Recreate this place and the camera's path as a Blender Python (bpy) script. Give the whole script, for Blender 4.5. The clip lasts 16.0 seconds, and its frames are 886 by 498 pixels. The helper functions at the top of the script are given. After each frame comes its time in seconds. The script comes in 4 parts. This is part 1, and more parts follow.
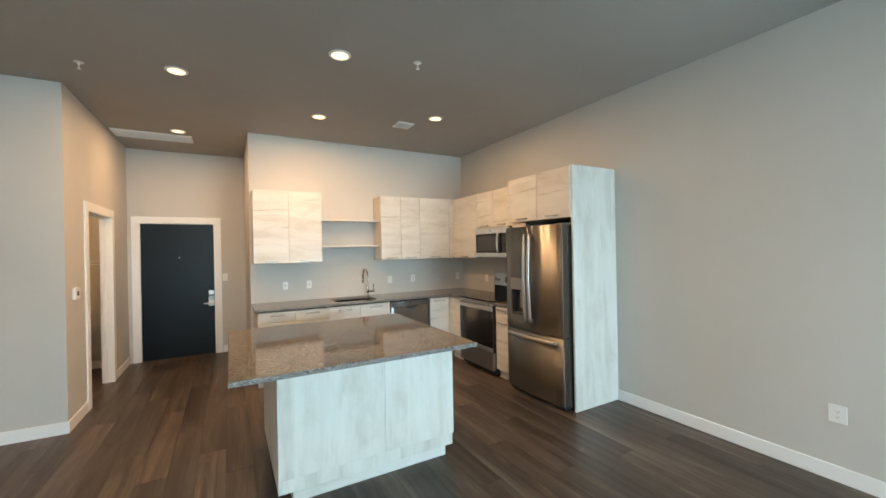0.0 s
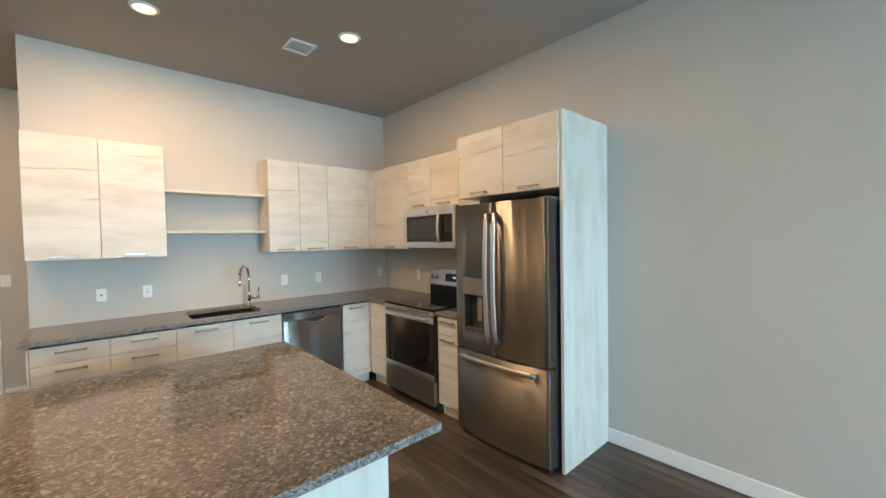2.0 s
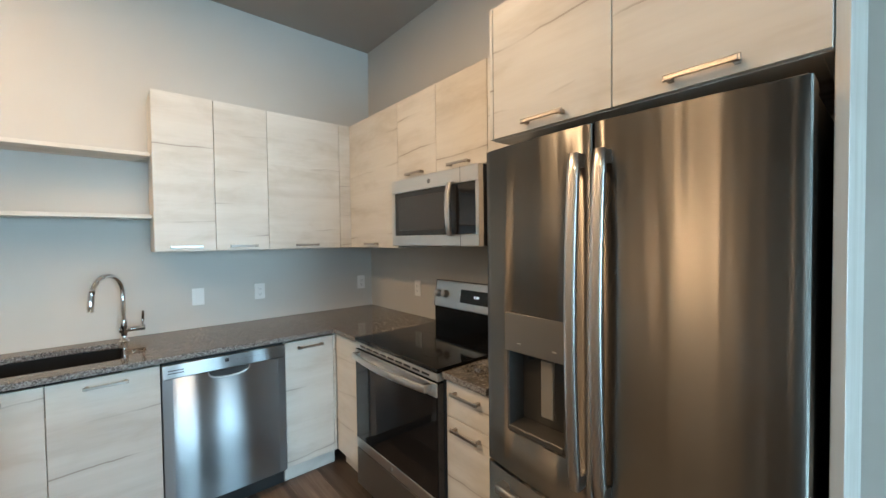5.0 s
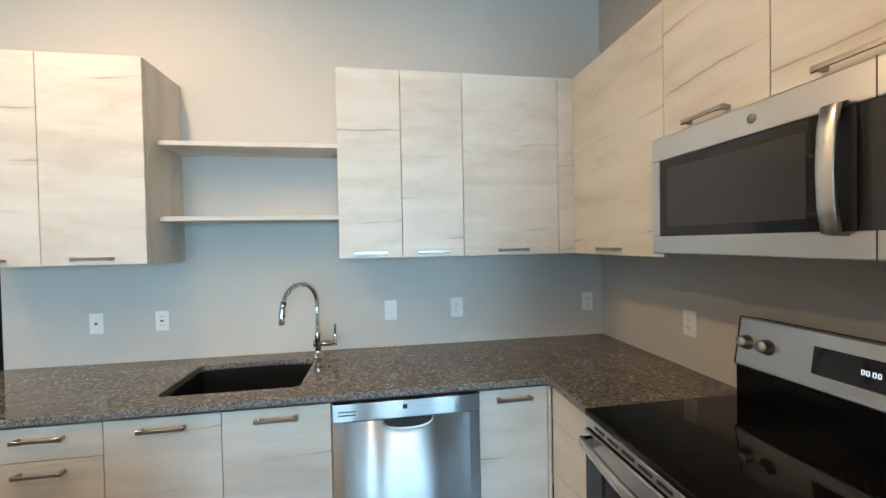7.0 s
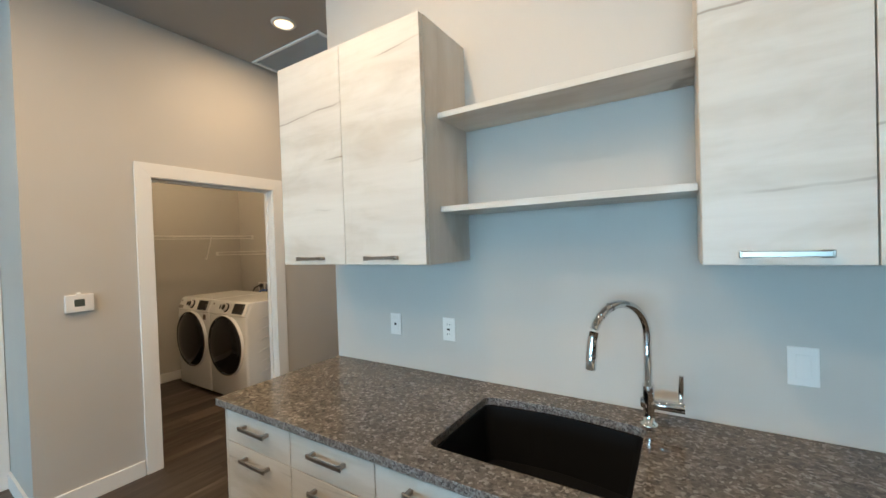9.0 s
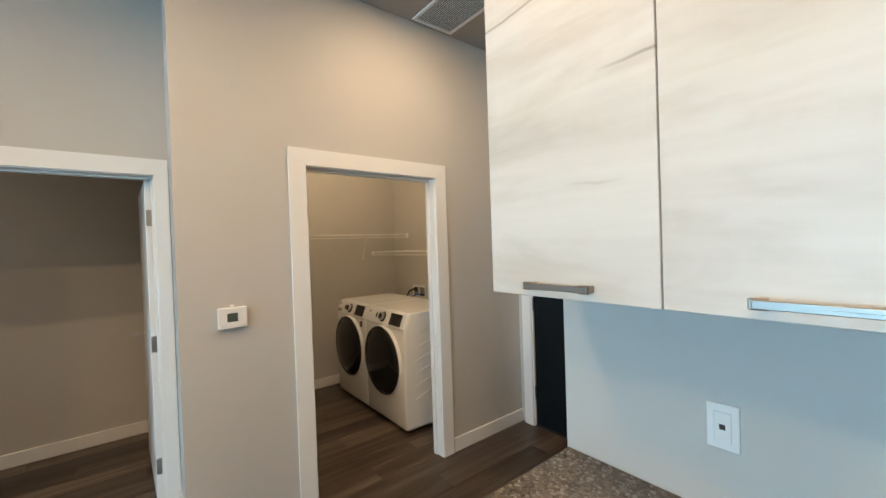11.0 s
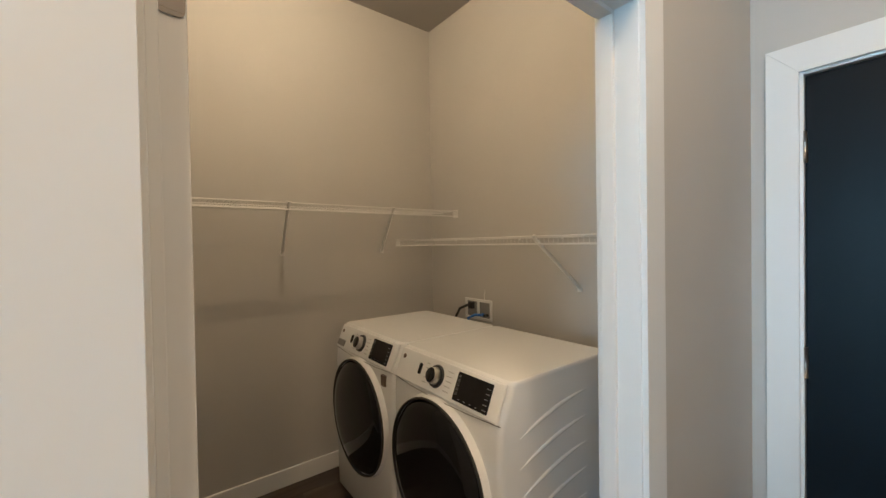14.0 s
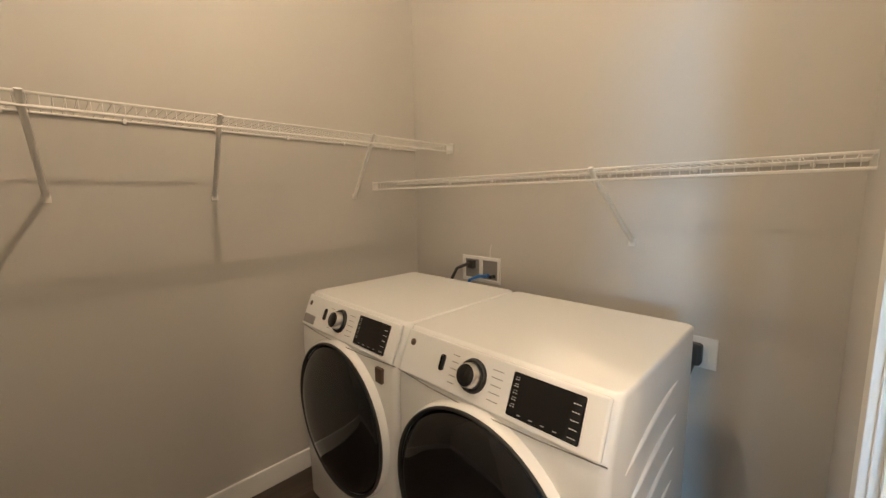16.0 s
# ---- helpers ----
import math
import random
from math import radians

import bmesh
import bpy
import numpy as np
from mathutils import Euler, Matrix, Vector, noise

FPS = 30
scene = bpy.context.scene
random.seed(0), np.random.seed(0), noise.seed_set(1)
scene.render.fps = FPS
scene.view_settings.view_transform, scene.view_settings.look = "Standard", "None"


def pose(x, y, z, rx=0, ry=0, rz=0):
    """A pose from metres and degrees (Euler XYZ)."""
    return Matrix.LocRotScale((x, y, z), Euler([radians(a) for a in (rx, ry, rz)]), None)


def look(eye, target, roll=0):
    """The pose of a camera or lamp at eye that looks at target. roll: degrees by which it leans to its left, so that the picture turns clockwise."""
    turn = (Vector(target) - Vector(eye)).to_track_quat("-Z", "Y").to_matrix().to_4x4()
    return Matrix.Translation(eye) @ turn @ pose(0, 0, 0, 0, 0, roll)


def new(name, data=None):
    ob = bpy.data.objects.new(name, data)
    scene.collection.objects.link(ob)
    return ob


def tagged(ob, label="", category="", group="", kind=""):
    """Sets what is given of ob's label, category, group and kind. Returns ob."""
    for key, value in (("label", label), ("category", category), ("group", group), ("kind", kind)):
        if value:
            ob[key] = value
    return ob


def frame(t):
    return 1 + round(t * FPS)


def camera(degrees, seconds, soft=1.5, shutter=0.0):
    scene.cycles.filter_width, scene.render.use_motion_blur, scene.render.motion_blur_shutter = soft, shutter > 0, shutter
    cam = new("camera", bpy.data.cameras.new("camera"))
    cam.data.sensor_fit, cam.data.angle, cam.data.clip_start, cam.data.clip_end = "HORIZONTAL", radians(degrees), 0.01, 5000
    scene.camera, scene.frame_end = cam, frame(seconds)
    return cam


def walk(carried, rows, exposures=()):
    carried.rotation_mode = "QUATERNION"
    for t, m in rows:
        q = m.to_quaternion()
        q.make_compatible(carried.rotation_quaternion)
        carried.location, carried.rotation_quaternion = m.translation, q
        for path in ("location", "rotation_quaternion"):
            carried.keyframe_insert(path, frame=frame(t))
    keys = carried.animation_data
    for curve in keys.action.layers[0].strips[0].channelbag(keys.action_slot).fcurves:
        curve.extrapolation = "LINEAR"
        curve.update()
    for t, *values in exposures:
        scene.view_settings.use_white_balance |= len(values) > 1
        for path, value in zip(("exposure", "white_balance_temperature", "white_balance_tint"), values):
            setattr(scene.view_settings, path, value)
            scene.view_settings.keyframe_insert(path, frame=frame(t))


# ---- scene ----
cam = camera(98.1, 16.0)
METRES, EYE, TILT, LEAN, TURN = 8.0, 1.5, 0.0, 0.0, -29.6
PATH = [
    (0, (-0.116, -0.13, 1.576), (0.86, 1.616, 1.575), -1.1),
    (0.5, (0.008, 0.207, 1.557), (1.096, 1.885, 1.531), -1.2),
    (1, (0.171, 0.551, 1.541), (1.352, 2.165, 1.51), -1.2),
    (1.5, (0.355, 0.855, 1.56), (1.607, 2.414, 1.503), -1.0),
    (2, (0.54, 1.135, 1.549), (1.874, 2.624, 1.49), -1.0),
    (2.5, (0.794, 1.413, 1.57), (2.179, 2.853, 1.496), -1.1),
    (3, (0.984, 1.672, 1.536), (2.412, 3.071, 1.469), -1.1),
    (4.25, (1.462, 2.03, 1.512), (2.80, 3.50, 1.45), -0.9),
    (5.3, (1.726, 2.514, 1.484), (2.942, 4.101, 1.429), -0.6),
    (5.5, (1.807, 2.585, 1.488), (2.935, 4.236, 1.425), -0.7),
    (6, (1.926, 2.773, 1.492), (2.848, 4.547, 1.451), -0.8),
    (6.5, (1.987, 2.981, 1.497), (2.631, 4.874, 1.452), -0.9),
    (7, (1.991, 3.183, 1.502), (2.306, 5.158, 1.469), -1.1),
    (7.5, (1.97, 3.381, 1.473), (1.918, 5.38, 1.456), -1.3),
    (8, (1.95, 3.579, 1.468), (1.486, 5.524, 1.467), -1.4),
    (8.5, (1.867, 3.761, 1.479), (1.038, 5.582, 1.464), -1.5),
    (9, (1.753, 3.927, 1.508), (0.691, 5.621, 1.48), -1.9),
    (9.5, (1.588, 4.123, 1.514), (0.312, 5.663, 1.495), -2.0),
    (10, (1.383, 4.245, 1.53), (-0.076, 5.613, 1.519), -2.2),
    (10.2, (1.292, 4.261, 1.538), (-0.217, 5.575, 1.534), -1.9),
    (12.3, (0.016, 4.644, 1.567), (-1.58, 5.849, 1.528), -2.0),
    (12.5, (-0.102, 4.691, 1.539), (-1.695, 5.9, 1.504), -1.7),
    (13, (-0.405, 4.884, 1.511), (-1.995, 6.097, 1.479), -1.3),
    (13.5, (-0.68, 5.018, 1.489), (-2.265, 6.237, 1.447), -1.4),
    (14, (-0.952, 5.129, 1.464), (-2.532, 6.355, 1.437), -0.9),
    (14.5, (-1.152, 5.248, 1.447), (-2.732, 6.473, 1.41), -0.9),
    (15, (-1.361, 5.347, 1.452), (-2.934, 6.582, 1.392), -0.8),
    (15.5, (-1.535, 5.351, 1.431), (-3.088, 6.606, 1.324), -0.7),
    (16, (-1.557, 5.305, 1.404), (-2.957, 6.709, 1.14), -0.8),
]
walk(cam, [(t, look(eye, target, roll)) for t, eye, target, roll in PATH],
     [(0.0, 0.02, 7450, 17), (2.5, 0.05, 6700, 13), (5.5, 0.04, 6350, 11), (6.6, 0.04, 6250, 10), (7.6, -0.04, 6050, 9), (9.5, -0.08, 5900, 7), (12.5, 0.13, 5700, 8), (14.0, 0.0, 5450, 7), (14.6, 0.08, 5950, 9), (15.3, 0.44, 5850, 9), (16.0, 0.64, 5400, 9)])

# ---- world, sun, large lights ----
world = bpy.data.worlds.new("world")
scene.world = world
world.use_nodes = True
wn = world.node_tree.nodes
wl = world.node_tree.links
sky = wn.new("ShaderNodeTexSky")
sky.sky_type, sky.sun_disc = "NISHITA", False
sky.sun_elevation, sky.sun_rotation = radians(48), radians(200)
wn["Background"].inputs[1].default_value = 0.1
wl.new(sky.outputs[0], wn["Background"].inputs[0])
SUN = bpy.data.lights.new("sun", "SUN")
SUN.energy, SUN.angle, SUN.color = 2.0, radians(0.5), (1.0, 0.96, 0.9)
new("sun", SUN).matrix_world = look((0, 0, 20), (-3, -14, 0))

CEIL = 3.12
WARM = (1.0, 0.67, 0.37)
DAY = (0.458, 0.79, 0.985)
WINDOW_W = 88
# the last two are guesses: unseen lamps added for warm fill light
DOWNLIGHTS = [(-0.47, 3.78, 24), (0.68, 2.90, 26), (0.82, 4.40, 23), (2.05, 3.87, 15), (-0.64, 5.70, 18), (-0.6, 1.0, 14), (1.2, 0.2, 4)]
LAUNDRY_LIGHT = (-2.34, 5.66)


def area(name, x, y, z, w, h, watts, color, towards, disk=False, spread=180):
    d = bpy.data.lights.new(name, "AREA")
    d.shape, d.size, d.size_y = ("DISK" if disk else "RECTANGLE"), w, h
    d.energy, d.color, d.spread = watts, color, radians(spread)
    ob = new(name, d)
    ob.matrix_world = look((x, y, z), (x + towards[0], y + towards[1], z + towards[2]))
    return ob


WINDOWS = [(-1.5, 0.3), (1.3, 3.2)]
for wx0, wx1 in WINDOWS:
    area("window_light", (wx0 + wx1) / 2, -3.16, 1.55, wx1 - wx0 - 0.1, 2.0, WINDOW_W * (0.65 if wx0 < 0 else 1.3), DAY, (0, 1, -0.28), spread=140)
for lx, ly, lw in DOWNLIGHTS:
    area("downlight_lamp", lx, ly, CEIL - 0.012, 0.11, 0.11, lw, WARM, (0, 0, -1), True, 180)
LL = bpy.data.lights.new("laundry_lamp", "POINT")
LL.energy, LL.color, LL.shadow_soft_size = 38, (1.0, 0.70, 0.39), 0.025
new("laundry_lamp", LL).location = (*LAUNDRY_LIGHT, CEIL - 0.14)
# added fill with no fitting; warms what shows through the bedroom doorway
area("bedroom_lamp", -2.9, 2.2, CEIL - 0.03, 0.2, 0.2, 12, (1, 0.75, 0.5), (0, 0, -1), True, 170)


# ---- materials ----
def mat(name, color=(0.5, 0.5, 0.5), rough=0.5, metal=0.0, spec=0.5):
    m = bpy.data.materials.new(name)
    m.use_nodes = True
    b = m.node_tree.nodes["Principled BSDF"]
    b.inputs["Base Color"].default_value = (*color, 1)
    b.inputs["Roughness"].default_value = rough
    b.inputs["Metallic"].default_value = metal
    b.inputs["Specular IOR Level"].default_value = spec
    return m, m.node_tree.nodes, m.node_tree.links, b


def coords(n, l, scale=(1, 1, 1), shift=False):
    tc = n.new("ShaderNodeTexCoord")
    mp = n.new("ShaderNodeMapping")
    mp.inputs["Scale"].default_value = scale
    l.new(tc.outputs["Object"], mp.inputs[0])
    if shift:
        oi = n.new("ShaderNodeObjectInfo")
        mul = n.new("ShaderNodeMath")
        mul.operation, mul.inputs[1].default_value = "MULTIPLY", 37.0
        l.new(oi.outputs["Random"], mul.inputs[0])
        cx = n.new("ShaderNodeCombineXYZ")
        for i in range(3):
            l.new(mul.outputs[0], cx.inputs[i])
        l.new(cx.outputs[0], mp.inputs[1])
    return mp.outputs[0]


def tex(n, l, vec, scale, detail=4, rough=0.55, distort=0.0):
    t = n.new("ShaderNodeTexNoise")
    t.inputs["Scale"].default_value, t.inputs["Detail"].default_value = scale, detail
    t.inputs["Roughness"].default_value, t.inputs["Distortion"].default_value = rough, distort
    l.new(vec, t.inputs["Vector"])
    return t.outputs[0]


def ramp(n, l, fac, stops):
    r = n.new("ShaderNodeValToRGB")
    e = r.color_ramp.elements
    while len(e) < len(stops):
        e.new(0.5)
    for el, (p, c) in zip(e, stops):
        el.position = p
        el.color = (*c, 1) if len(c) == 3 else c
    l.new(fac, r.inputs[0])
    return r.outputs[0]


def mix(n, l, a, b, fac, mode="MIX"):
    m = n.new("ShaderNodeMix")
    m.data_type, m.blend_type = "RGBA", mode
    for sock, v in ((m.inputs[0], fac), (m.inputs[6], a), (m.inputs[7], b)):
        if hasattr(v, "links"):
            l.new(v, sock)
        elif isinstance(v, (int, float)):
            sock.default_value = v
        else:
            sock.default_value = (*v, 1)
    return m.outputs[2]


def bump(n, l, b, height, strength, dist=0.002):
    bp = n.new("ShaderNodeBump")
    bp.inputs["Strength"].default_value, bp.inputs["Distance"].default_value = strength, dist
    l.new(height, bp.inputs["Height"])
    l.new(bp.outputs[0], b.inputs["Normal"])


def paint(name, color, rough=0.6, peel=0.25, vary=0.04):
    m, n, l, b = mat(name, color, rough)
    v = coords(n, l)
    big = ramp(n, l, tex(n, l, v, 0.9, 3), [(0.3, tuple(c * (1 - vary) for c in color)), (0.7, tuple(c * (1 + vary) for c in color))])
    l.new(big, b.inputs["Base Color"])
    bump(n, l, b, tex(n, l, v, 260, 3), peel, 0.0006)
    return m


M_WALL = paint("wall_paint", (0.53, 0.505, 0.47), 0.62)
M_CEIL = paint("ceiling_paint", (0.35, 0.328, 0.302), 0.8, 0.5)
M_TRIM = paint("white_trim_paint", (0.80, 0.79, 0.77), 0.38, 0.03, 0.02)
M_PLATE = paint("white_plastic", (0.78, 0.77, 0.75), 0.3, 0.02, 0.01)
M_DARKGAP = mat("dark_recess", (0.03, 0.028, 0.026), 0.8)[0]
M_ENTRY = paint("navy_door_paint", (0.004, 0.0075, 0.011), 0.34, 0.12, 0.15)
M_ENTRY.node_tree.nodes["Principled BSDF"].inputs["Specular IOR Level"].default_value = 0.21


def laminate(name, vertical=False):
    """Whitewashed wood laminate; the grain runs along x, or along z."""
    m, n, l, b = mat(name, (0.7, 0.66, 0.6), 0.42)
    sc = (9, 9, 0.55) if vertical else (0.55, 9, 9)
    v = coords(n, l, sc, True)
    soft = ramp(n, l, tex(n, l, v, 0.8, 5, 0.6, 0.6), [(0.2, (0.555, 0.52, 0.475)), (0.45, (0.625, 0.595, 0.55)), (0.62, (0.66, 0.635, 0.59)), (0.85, (0.59, 0.56, 0.515))])
    blot = ramp(n, l, tex(n, l, coords(n, l, (5, 5, 1.6) if vertical else (1.6, 5, 5), True), 1.5, 4, 0.62, 0.4), [(0.33, (0.87, 0.85, 0.82)), (0.52, (1, 1, 1)), (0.72, (1.04, 1.045, 1.05))])
    soft = mix(n, l, soft, blot, 1.0, "MULTIPLY")
    sc2 = (34, 34, 0.9) if vertical else (0.9, 34, 34)
    v2 = coords(n, l, sc2, True)
    fine = ramp(n, l, tex(n, l, v2, 1.6, 6, 0.7), [(0.3, (0.86, 0.85, 0.835)), (0.6, (1, 1, 1))])
    c = mix(n, l, soft, fine, 0.26, "MULTIPLY")
    # thin dark cracks, a little slanted to the grain, each with a soft stain round it
    v3 = coords(n, l, (1, 1, 1), True)
    slant = n.new("ShaderNodeMapping")
    slant.inputs["Rotation"].default_value = (0, 0.055, 0)
    l.new(v3, slant.inputs[0])
    wv = n.new("ShaderNodeTexWave")
    wv.bands_direction = "X" if vertical else "Z"
    for key, val in (("Scale", 1.45), ("Distortion", 1.3), ("Detail", 5.0), ("Detail Scale", 1.3), ("Detail Roughness", 0.52)):
        wv.inputs[key].default_value = val
    l.new(slant.outputs[0], wv.inputs[0])
    line = ramp(n, l, wv.outputs["Fac"], [(0.9978, (0, 0, 0)), (0.9998, (1, 1, 1))])
    halo = ramp(n, l, wv.outputs["Fac"], [(0.90, (0, 0, 0)), (1.0, (0.22, 0.22, 0.22))])
    patch = coords(n, l, (4.5, 4.5, 0.8) if vertical else (0.8, 4.5, 4.5), True)
    where = ramp(n, l, tex(n, l, patch, 2.1, 2), [(0.48, (0, 0, 0)), (0.60, (1, 1, 1))])
    crack = mix(n, l, mix(n, l, line, halo, 1.0, "ADD"), where, 1.0, "MULTIPLY")
    c = mix(n, l, c, (0.23, 0.19, 0.155), mix(n, l, crack, (0.25, 0.25, 0.25) if vertical else (0.6, 0.6, 0.6), 1.0, "MULTIPLY"))
    l.new(c, b.inputs["Base Color"])
    bump(n, l, b, fine, 0.12, 0.0008)
    return m


M_LAM = laminate("whitewashed_laminate")
M_LAMV = laminate("whitewashed_laminate_upright", True)


def granite():
    m, n, l, b = mat("brown_granite", (0.2, 0.17, 0.14), 0.08)
    v = coords(n, l)
    vo = n.new("ShaderNodeTexVoronoi")
    vo.inputs["Scale"].default_value, vo.inputs["Randomness"].default_value = 112, 1
    wob = n.new("ShaderNodeVectorMath")
    wob.operation = "ADD"
    ns = n.new("ShaderNodeTexNoise")
    ns.inputs["Scale"].default_value = 60
    l.new(v, ns.inputs["Vector"])
    sc = n.new("ShaderNodeVectorMath")
    sc.operation, sc.inputs[3].default_value = "SCALE", 0.02
    l.new(ns.outputs[1], sc.inputs[0])
    l.new(v, wob.inputs[0])
    l.new(sc.outputs[0], wob.inputs[1])
    l.new(wob.outputs[0], vo.inputs["Vector"])
    sep = n.new("ShaderNodeSeparateColor")
    l.new(vo.outputs["Color"], sep.inputs[0])
    chips = ramp(n, l, sep.outputs[0], [(0.0, (0.058, 0.053, 0.049)), (0.24, (0.092, 0.084, 0.076)), (0.55, (0.118, 0.107, 0.097)), (0.80, (0.150, 0.138, 0.126)), (0.94, (0.235, 0.226, 0.214))])
    big = ramp(n, l, tex(n, l, v, 16, 4, 0.6), [(0.35, (0.78, 0.77, 0.76)), (0.65, (1.14, 1.12, 1.10))])
    c = mix(n, l, chips, big, 1.0, "MULTIPLY")
    dust = ramp(n, l, tex(n, l, v, 330, 2, 0.7), [(0.42, (0.75, 0.73, 0.70)), (0.66, (1.25, 1.22, 1.18))])
    c = mix(n, l, c, dust, 0.8, "MULTIPLY")
    l.new(c, b.inputs["Base Color"])
    rg = n.new("ShaderNodeMapRange")
    rg.inputs[3].default_value, rg.inputs[4].default_value = 0.035, 0.09
    l.new(tex(n, l, v, 3, 3), rg.inputs[0])
    l.new(rg.outputs[0], b.inputs["Roughness"])
    return m


M_GRAN = granite()


def granite_edge():
    m, n, l, b = mat("chiselled_granite_edge", (0.2, 0.2, 0.19), 0.35)
    v = coords(n, l)
    vo = n.new("ShaderNodeTexVoronoi")
    vo.inputs["Scale"].default_value = 190
    l.new(v, vo.inputs["Vector"])
    sep = n.new("ShaderNodeSeparateColor")
    l.new(vo.outputs["Color"], sep.inputs[0])
    l.new(ramp(n, l, sep.outputs[0], [(0.0, (0.03, 0.03, 0.03)), (0.4, (0.14, 0.12, 0.11)), (0.7, (0.21, 0.20, 0.19)), (0.92, (0.27, 0.27, 0.265))]), b.inputs["Base Color"])
    bump(n, l, b, tex(n, l, v, 70, 4, 0.7), 0.7, 0.006)
    return m


M_GEDGE = granite_edge()


def planks():
    m, n, l, b = mat("vinyl_plank", (0.14, 0.11, 0.09), 0.38)
    oi = n.new("ShaderNodeObjectInfo")
    v = coords(n, l, (7, 0.42, 7), True)
    grain = ramp(n, l, tex(n, l, v, 1.7, 7, 0.66, 0.9), [(0.22, (0.026, 0.017, 0.0125)), (0.43, (0.066, 0.046, 0.034)), (0.60, (0.122, 0.095, 0.077)), (0.80, (0.275, 0.238, 0.205))])
    tone = ramp(n, l, oi.outputs["Random"], [(0.0, (0.58, 0.575, 0.57)), (0.5, (0.85, 0.84, 0.83)), (0.8, (1.05, 1.04, 1.03)), (1.0, (1.5, 1.48, 1.46))])
    c = mix(n, l, grain, tone, 1.0, "MULTIPLY")
    fine = ramp(n, l, tex(n, l, coords(n, l, (60, 1.4, 60), True), 2.2, 6, 0.7), [(0.3, (0.74, 0.73, 0.72)), (0.7, (1.1, 1.1, 1.1))])
    c = mix(n, l, c, fine, 0.8, "MULTIPLY")
    l.new(c, b.inputs["Base Color"])
    rg = n.new("ShaderNodeMapRange")
    rg.inputs[3].default_value, rg.inputs[4].default_value = 0.30, 0.48
    l.new(tex(n, l, v, 2, 3), rg.inputs[0])
    l.new(rg.outputs[0], b.inputs["Roughness"])
    bump(n, l, b, fine, 0.25, 0.001)
    return m


M_PLANK = planks()


def steel(name, color, rough, aniso=0.0, wave=0.0, often=5):
    m, n, l, b = mat(name, color, rough, 1.0)
    v = coords(n, l, (2, 2, 160), True)
    rg = n.new("ShaderNodeMapRange")
    rg.inputs[3].default_value, rg.inputs[4].default_value = rough * (0.985 if aniso > 0.9 else 0.92), rough * (1.015 if aniso > 0.9 else 1.1)
    l.new(tex(n, l, v, 3, 3), rg.inputs[0])
    l.new(rg.outputs[0], b.inputs["Roughness"])
    if aniso:
        up = n.new("ShaderNodeCombineXYZ")
        up.inputs[2].default_value = 1.0
        l.new(up.outputs[0], b.inputs["Tangent"])
        b.inputs["Anisotropic"].default_value = aniso
        b.inputs["Anisotropic Rotation"].default_value = 0.0
    if wave:
        bump(n, l, b, tex(n, l, coords(n, l, (often, often, 0.25), True), 1.1, 2.0 if often > 5 else 0.4, 0.45), wave, 0.025)
    return m


M_STEEL = steel("brushed_stainless", (0.225, 0.21, 0.193), 0.39, 1.0, 0.38, 7)
# same steel for the dishwasher, window reflection put in as a brighter, cooler colour
M_STEEL_LIT = steel("brushed_stainless_window_lit", (0.41, 0.42, 0.435), 0.40, 1.0, 0.8)
M_STEELP = steel("stainless_trim", (0.62, 0.60, 0.58), 0.30, 0.4)
M_NICKEL = steel("brushed_nickel", (0.38, 0.35, 0.32), 0.28)
M_CHROME = steel("chrome", (0.75, 0.75, 0.75), 0.06)
M_DSTEEL = steel("dark_stainless", (0.33, 0.315, 0.295), 0.36)
M_PADDLE = paint("grey_paddle_plastic", (0.21, 0.20, 0.185), 0.4, 0.05, 0.03)
M_RECESS = mat("dark_recess_plastic", (0.05, 0.048, 0.045), 0.35)[0]
M_BLKGLASS = mat("black_glass", (0.008, 0.008, 0.009), 0.05)[0]
M_BLKCOOK = mat("black_cooktop_glass", (0.004, 0.004, 0.0045), 0.06, 0.0, 0.3)[0]
M_BLK = paint("black_plastic", (0.018, 0.018, 0.019), 0.45, 0.1, 0.1)
M_CASE = paint("dark_fridge_case", (0.02, 0.022, 0.024), 0.5, 0.2, 0.1)
M_SINK = paint("black_composite", (0.005, 0.006, 0.008), 0.6, 0.5, 0.2)
M_SINK.node_tree.nodes["Principled BSDF"].inputs["Specular IOR Level"].default_value = 0.2
M_ENAMEL = paint("white_enamel", (0.78, 0.785, 0.79), 0.22, 0.02, 0.01)
M_WIRE = paint("white_vinyl_wire", (0.76, 0.74, 0.70), 0.4, 0.0, 0.01)
M_GREY = paint("grey_plastic", (0.16, 0.16, 0.16), 0.4, 0.05, 0.05)
M_TAG = paint("brown_sticker", (0.10, 0.065, 0.045), 0.45, 0.05, 0.2)
M_BLUE = mat("blue_plastic", (0.03, 0.16, 0.55), 0.4)[0]
M_SCREEN = mat("lcd", (0.07, 0.085, 0.075), 0.25)[0]
M_PRINT = mat("pale_print", (0.55, 0.55, 0.53), 0.5)[0]
M_PRINTD = mat("grey_print", (0.25, 0.24, 0.23), 0.5)[0]


def glow(name, color, strength):
    m, n, l, b = mat(name, color, 0.5)
    b.inputs["Emission Color"].default_value = (*color, 1)
    b.inputs["Emission Strength"].default_value = strength
    return m


M_LENS = glow("downlight_lens", (1.0, 0.68, 0.38), 2.6)
M_DIGIT = glow("display_digits", (0.8, 0.92, 1.0), 1.6)


def glass():
    m, n, l, b = mat("window_glass", (1, 1, 1), 0.0)
    b.inputs["Transmission Weight"].default_value = 1.0
    b.inputs["IOR"].default_value = 1.1
    return m


M_GLASS = glass()


